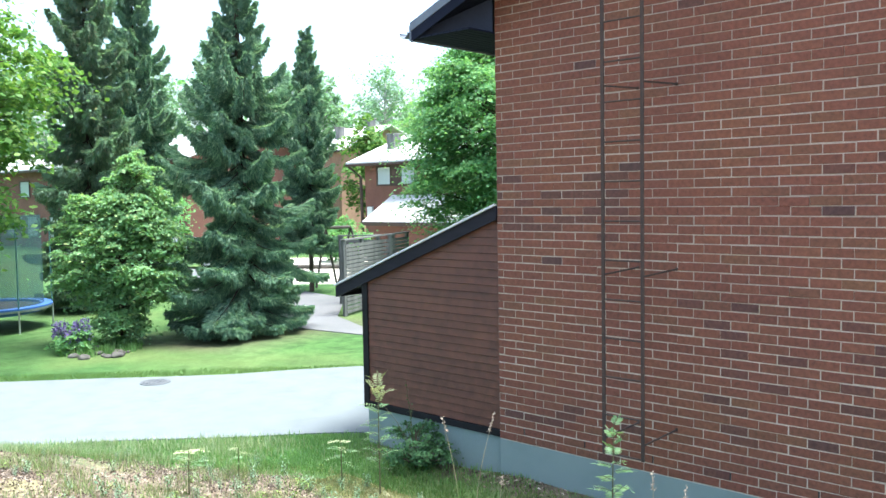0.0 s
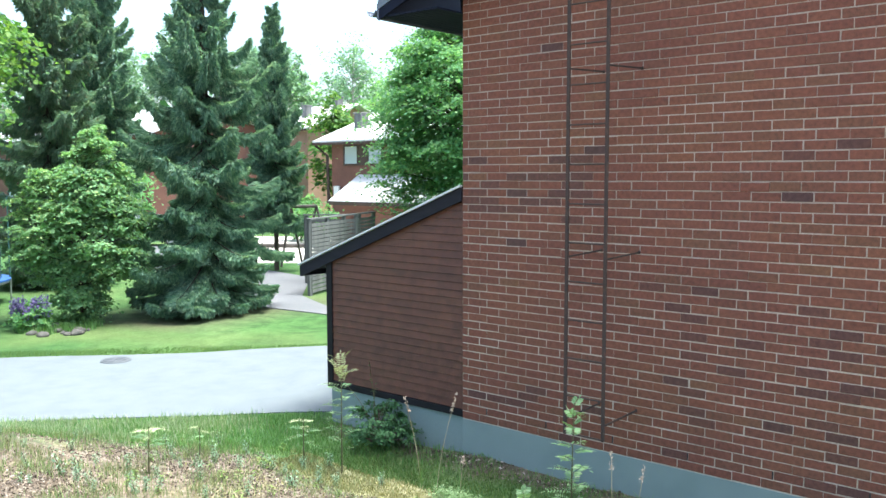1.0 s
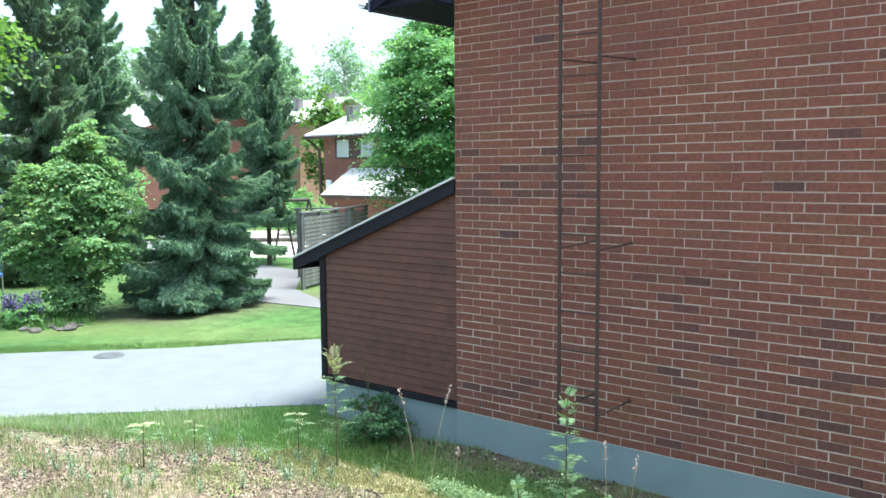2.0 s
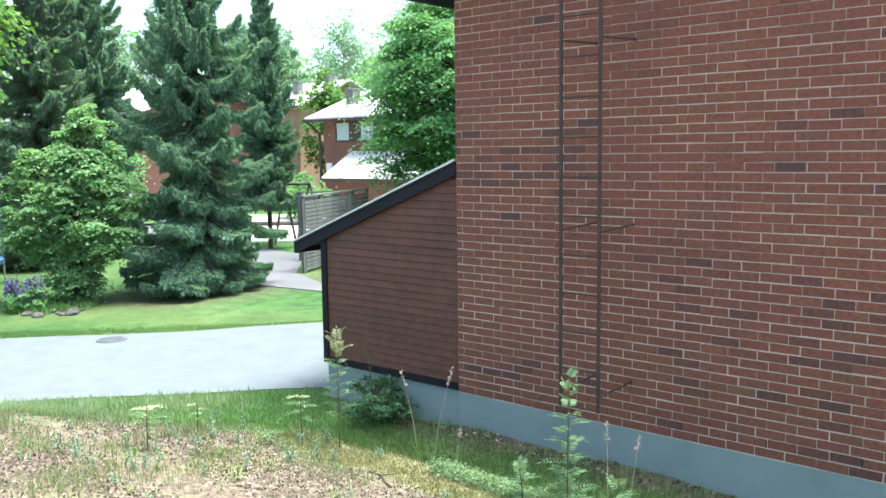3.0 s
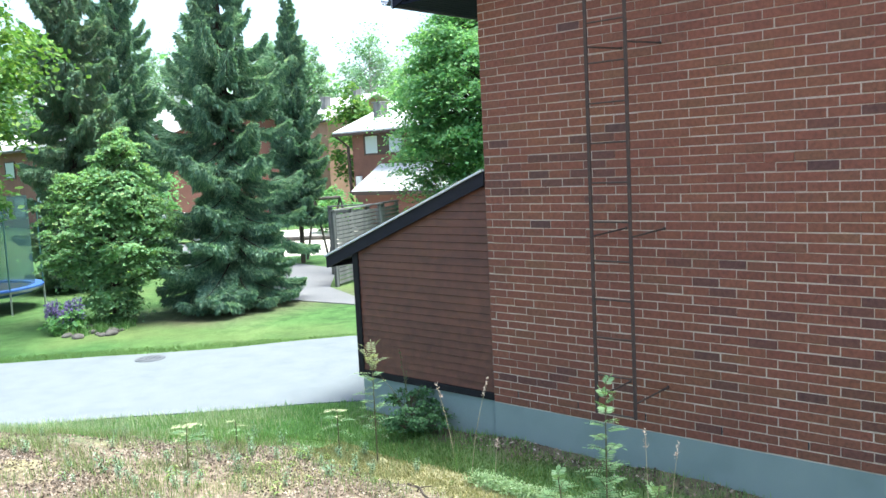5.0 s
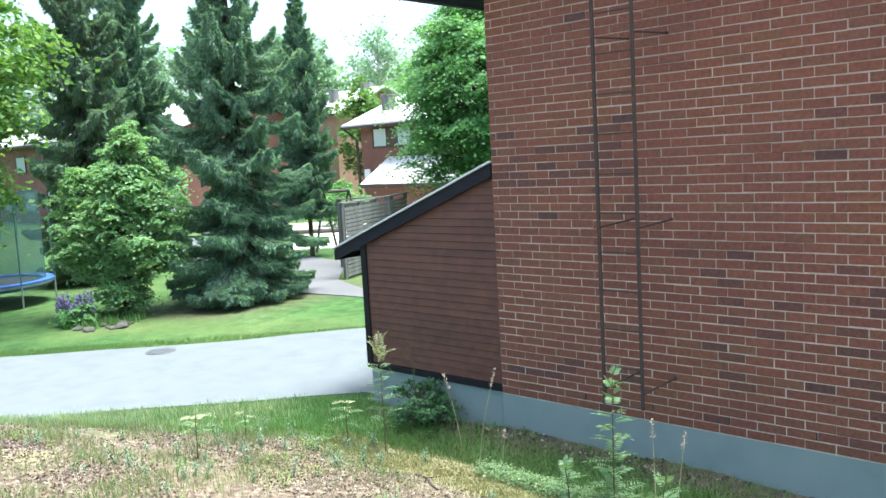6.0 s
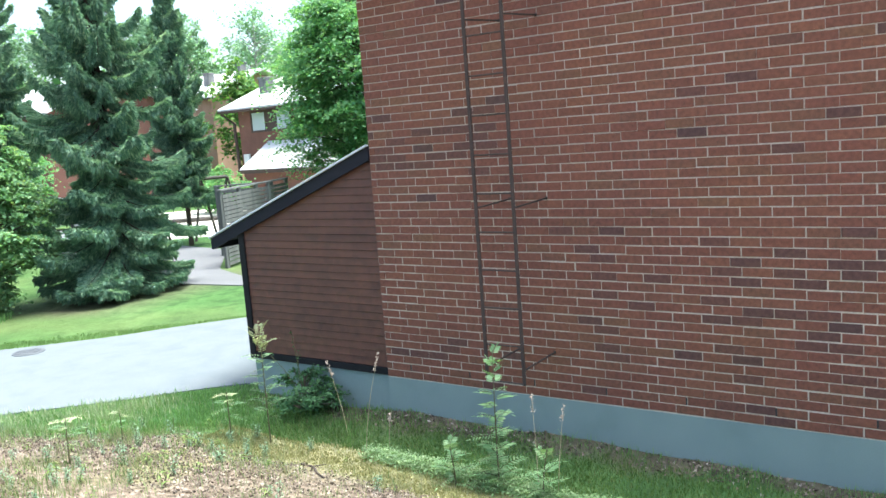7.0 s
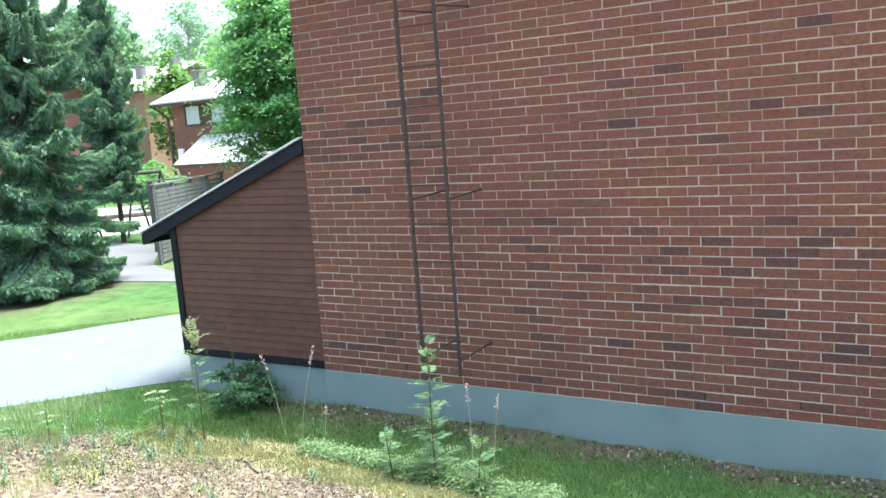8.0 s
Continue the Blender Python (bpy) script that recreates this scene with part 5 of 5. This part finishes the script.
def grass_stalk(x, y, dx, dy, h, label, seed):
    rng = np.random.default_rng(seed)
    g = empty("grass_stalk", on_ground(x, y), label, "grass stalk", "tall grass stalks")
    pts = [(dx * u ** 1.6, dy * u ** 1.6, h * u - 0.02) for u in np.linspace(0, 1, 7)]
    bm = bm_new()
    tube(bm, pts, list(np.linspace(0.0035, 0.0018, 7)), 5)
    part("stem", bm, m_straw, g)
    P = []
    for i in range(46):
        u = rng.uniform(0.86, 1.04)
        P.append((dx * u ** 1.6 + rng.normal(0, 0.008), dy * u ** 1.6 + rng.normal(0, 0.008), h * u))
    quads("seed_head", leaf_quads(np.array(P), np.tile([1.0, 0, 0.2], (46, 1)), 0.024, rng, 0.9, 0.35), m_head, g, "pinkish dry seed head")["kind"] = "stuff"
    L = []
    for k in range(5):
        a = rng.uniform(0, 6.28)
        o = np.array([0, 0, 0.0])
        r1, zt = rng.uniform(0.03, 0.16), rng.uniform(0.2, 0.42)
        t = np.array([math.cos(a) * r1, math.sin(a) * r1, zt])
        m1 = t * 0.55
        s = np.array([-math.sin(a), math.cos(a), 0]) * 0.0022
        L.append(np.stack([o - s, o + s, m1 + s, t, m1 - s]))
    quads("blade_tuft", np.array(L), m_grass, g, sides=5)["kind"] = "stuff"
    return g


grass_stalk(1.10, -1.76, 0.14, 0.11, 0.97, "tall dry grass stalk with a seed head", 81)
grass_stalk(0.99, -1.85, -0.11, -0.085, 0.84, "leaning dry grass stalk with a seed head", 82)
grass_stalk(3.22, -1.95, 0.04, 0.08, 0.74, "pale drooping grass stalk beside the rowan", 84)
grass_stalk(3.02, -1.9, -0.05, 0.06, 0.80, "pale drooping grass stalk beside the rowan", 85)
grass_stalk(1.45, -1.85, 0.02, 0.04, 0.42, "short pale grass stalk on the mound edge", 86)
bm = bm_new()
tp = [on_ground(0.93, -2.46), on_ground(1.15, -2.52), on_ground(1.33, -2.66), on_ground(1.5, -2.76)]
tube(bm, [p + Vector((0, 0, 0.012)) for p in tp], [0.009, 0.011, 0.010, 0.006], 6)
tube(bm, [tp[1] + Vector((0, 0, 0.015)), tp[1] + Vector((0.1, 0.06, 0.03))], [0.006, 0.003], 5)
tagged(part("twig", bm, m_bark), "fallen grey-brown twig on the moss", "twig")

blades("plinth_grass", scatter(700, -0.2, 6.2, -0.32, -0.03, lambda x, y: max(0.0, noise.noise((x * 1.8, 0, 8)) + 0.15) * smooth((y + 0.34) / 0.15), vr), 0.08, 0.006, m_grass, vr, "scattered grass tufts along the plinth", "grass", 0.9)

PLP = scatter(1500, -0.4, 6.4, -0.5, -0.02, lambda x, y: smooth((y + 0.5) / 0.4) * max(0.0, 0.35 + noise.noise((x * 2.2, y * 4, 5))), vr)
PLP[:, 2] += 0.012
tagged(quads("plinth_litter", leaf_quads(PLP, np.tile([0, 0, 1.0], (len(PLP), 1)), 0.04, vr, 0.9, 0.55), m_litter), "dead leaves and soil crumbs along the plinth", "leaf litter", kind="stuff")

# bush against the shed
bush = broadleaf("bush", (-1.05, -0.34, terrain(-1.05, -0.34)), 0.56, 0.44, 0.03, "dense dark green bush against the shed plinth", m_bush, 91, 3600, 0.042, 90, "", 0.35, rag=0.9, spray=(0.12, 0.24))
br = np.random.default_rng(92)
for k, (ex, ey, ez) in enumerate(((-0.62, -0.1, 0.86), (-0.1, -0.05, 1.06), (0.05, -0.1, 0.8), (0.3, -0.1, 0.68))):
    bm = bm_new()
    tube(bm, [(0, 0, 0.1), (ex * 0.35, ey, ez * 0.65), (ex, ey, ez)], [0.006, 0.004, 0.002], 5)
    sh = part("long_shoot", bm, m_stem, bush)
    us = np.linspace(0.45, 1.0, 16)
    q = np.stack([ex * us ** 1.5, np.full(16, ey), 0.1 + (ez - 0.1) * us], 1) + br.normal(0, 0.012, (16, 3))
    quads("shoot_leaves", leaf_quads(q, np.tile([0, 0, 1.0], (16, 1)), 0.032, br, 0.6, 0.5), m_bush, sh)["kind"] = "stuff"

# ---- lupin bed ----
lup = broadleaf("lupin_clump", (-12.4, 0.5, G), 0.62, 0.42, 0.03, "clump of purple lupins in flower beside garden stones", m_green, 95, 1500, 0.09, 50, "", 0.6)
lr = np.random.default_rng(96)
fl = []
for k in range(44):
    a, r = lr.uniform(0, 6.28), 0.4 * math.sqrt(lr.random())
    h = lr.uniform(0.5, 0.74)
    us = np.linspace(0, 1, 26)
    q = np.stack([r * math.cos(a) + lr.normal(0, 0.022, 26), r * math.sin(a) + lr.normal(0, 0.022, 26), h - 0.26 + 0.3 * us], 1)
    fl.append(leaf_quads(q, np.tile([1, 0, 0.4], (26, 1)), 0.042, lr, 0.9, 0.8))
quads("flower_spikes", np.concatenate(fl), m_lupin, lup, "purple flower spikes")["kind"] = "stuff"
for k in range(16):
    x, y, r = -11.7 + lr.normal(0, 0.3), 0.85 + lr.normal(0, 0.3), lr.uniform(0.06, 0.13)
    bm = bm_new()
    bmesh.ops.create_icosphere(bm, subdivisions=3, radius=r)
    for v in bm.verts:
        v.co *= 1 + 0.35 * noise.noise(v.co * 6 + Vector((k, 0, 0)))
        v.co.z *= 0.6
    ob = tagged(part("garden_stone", bm, m_stone), "rough grey stone in the lupin bed", "stone", "garden stones")
    ob.location = (x, y, G + r * 0.25)
blades("bed_grass", scatter(1500, -14.0, -11.0, -0.3, 2.6, lambda x, y: max(0.0, 0.4 + noise.noise((x * 2.5, y * 2.5, 4))) if math.hypot(x + 12.3, y - 1.1) < 0.95 else 0.0, lr), 0.17, 0.014, m_grass, lr, "long grass round the lupin bed", "grass")
blades("far_lawn_grass", scatter(9000, -13.5, -4.0, -3.0, 6.0, lambda x, y: smooth((-road_u(x, y) - 4.12 - 0.42 * smooth((0.69 * (x + 2.8) + 0.724 * (y - 0.37) + 3.2) / 3.0)) / 0.1) * smooth((4.95 + road_u(x, y)) / 0.5), lr), 0.028, 0.012, m_lawnblade, lr, "green lawn edge along the asphalt", "grass")

# ---- single bricks of the gable ----
for bx, by, bz, bw, bdark in BRICK_SINGLES[:300]:
    key = (bw, bdark)
    if key not in brick_shapes:
        v, f = brick_box(bw)
        me = bpy.data.meshes.new("brick")
        me.from_pydata(v, [], f)
        me.materials.append(m_brick_dark_own if bdark else m_brick_own)
        brick_shapes[key] = me
    ob = new("brick", brick_shapes[key])
    ob.parent = house_wall
    ob.location = (bx, by, bz)
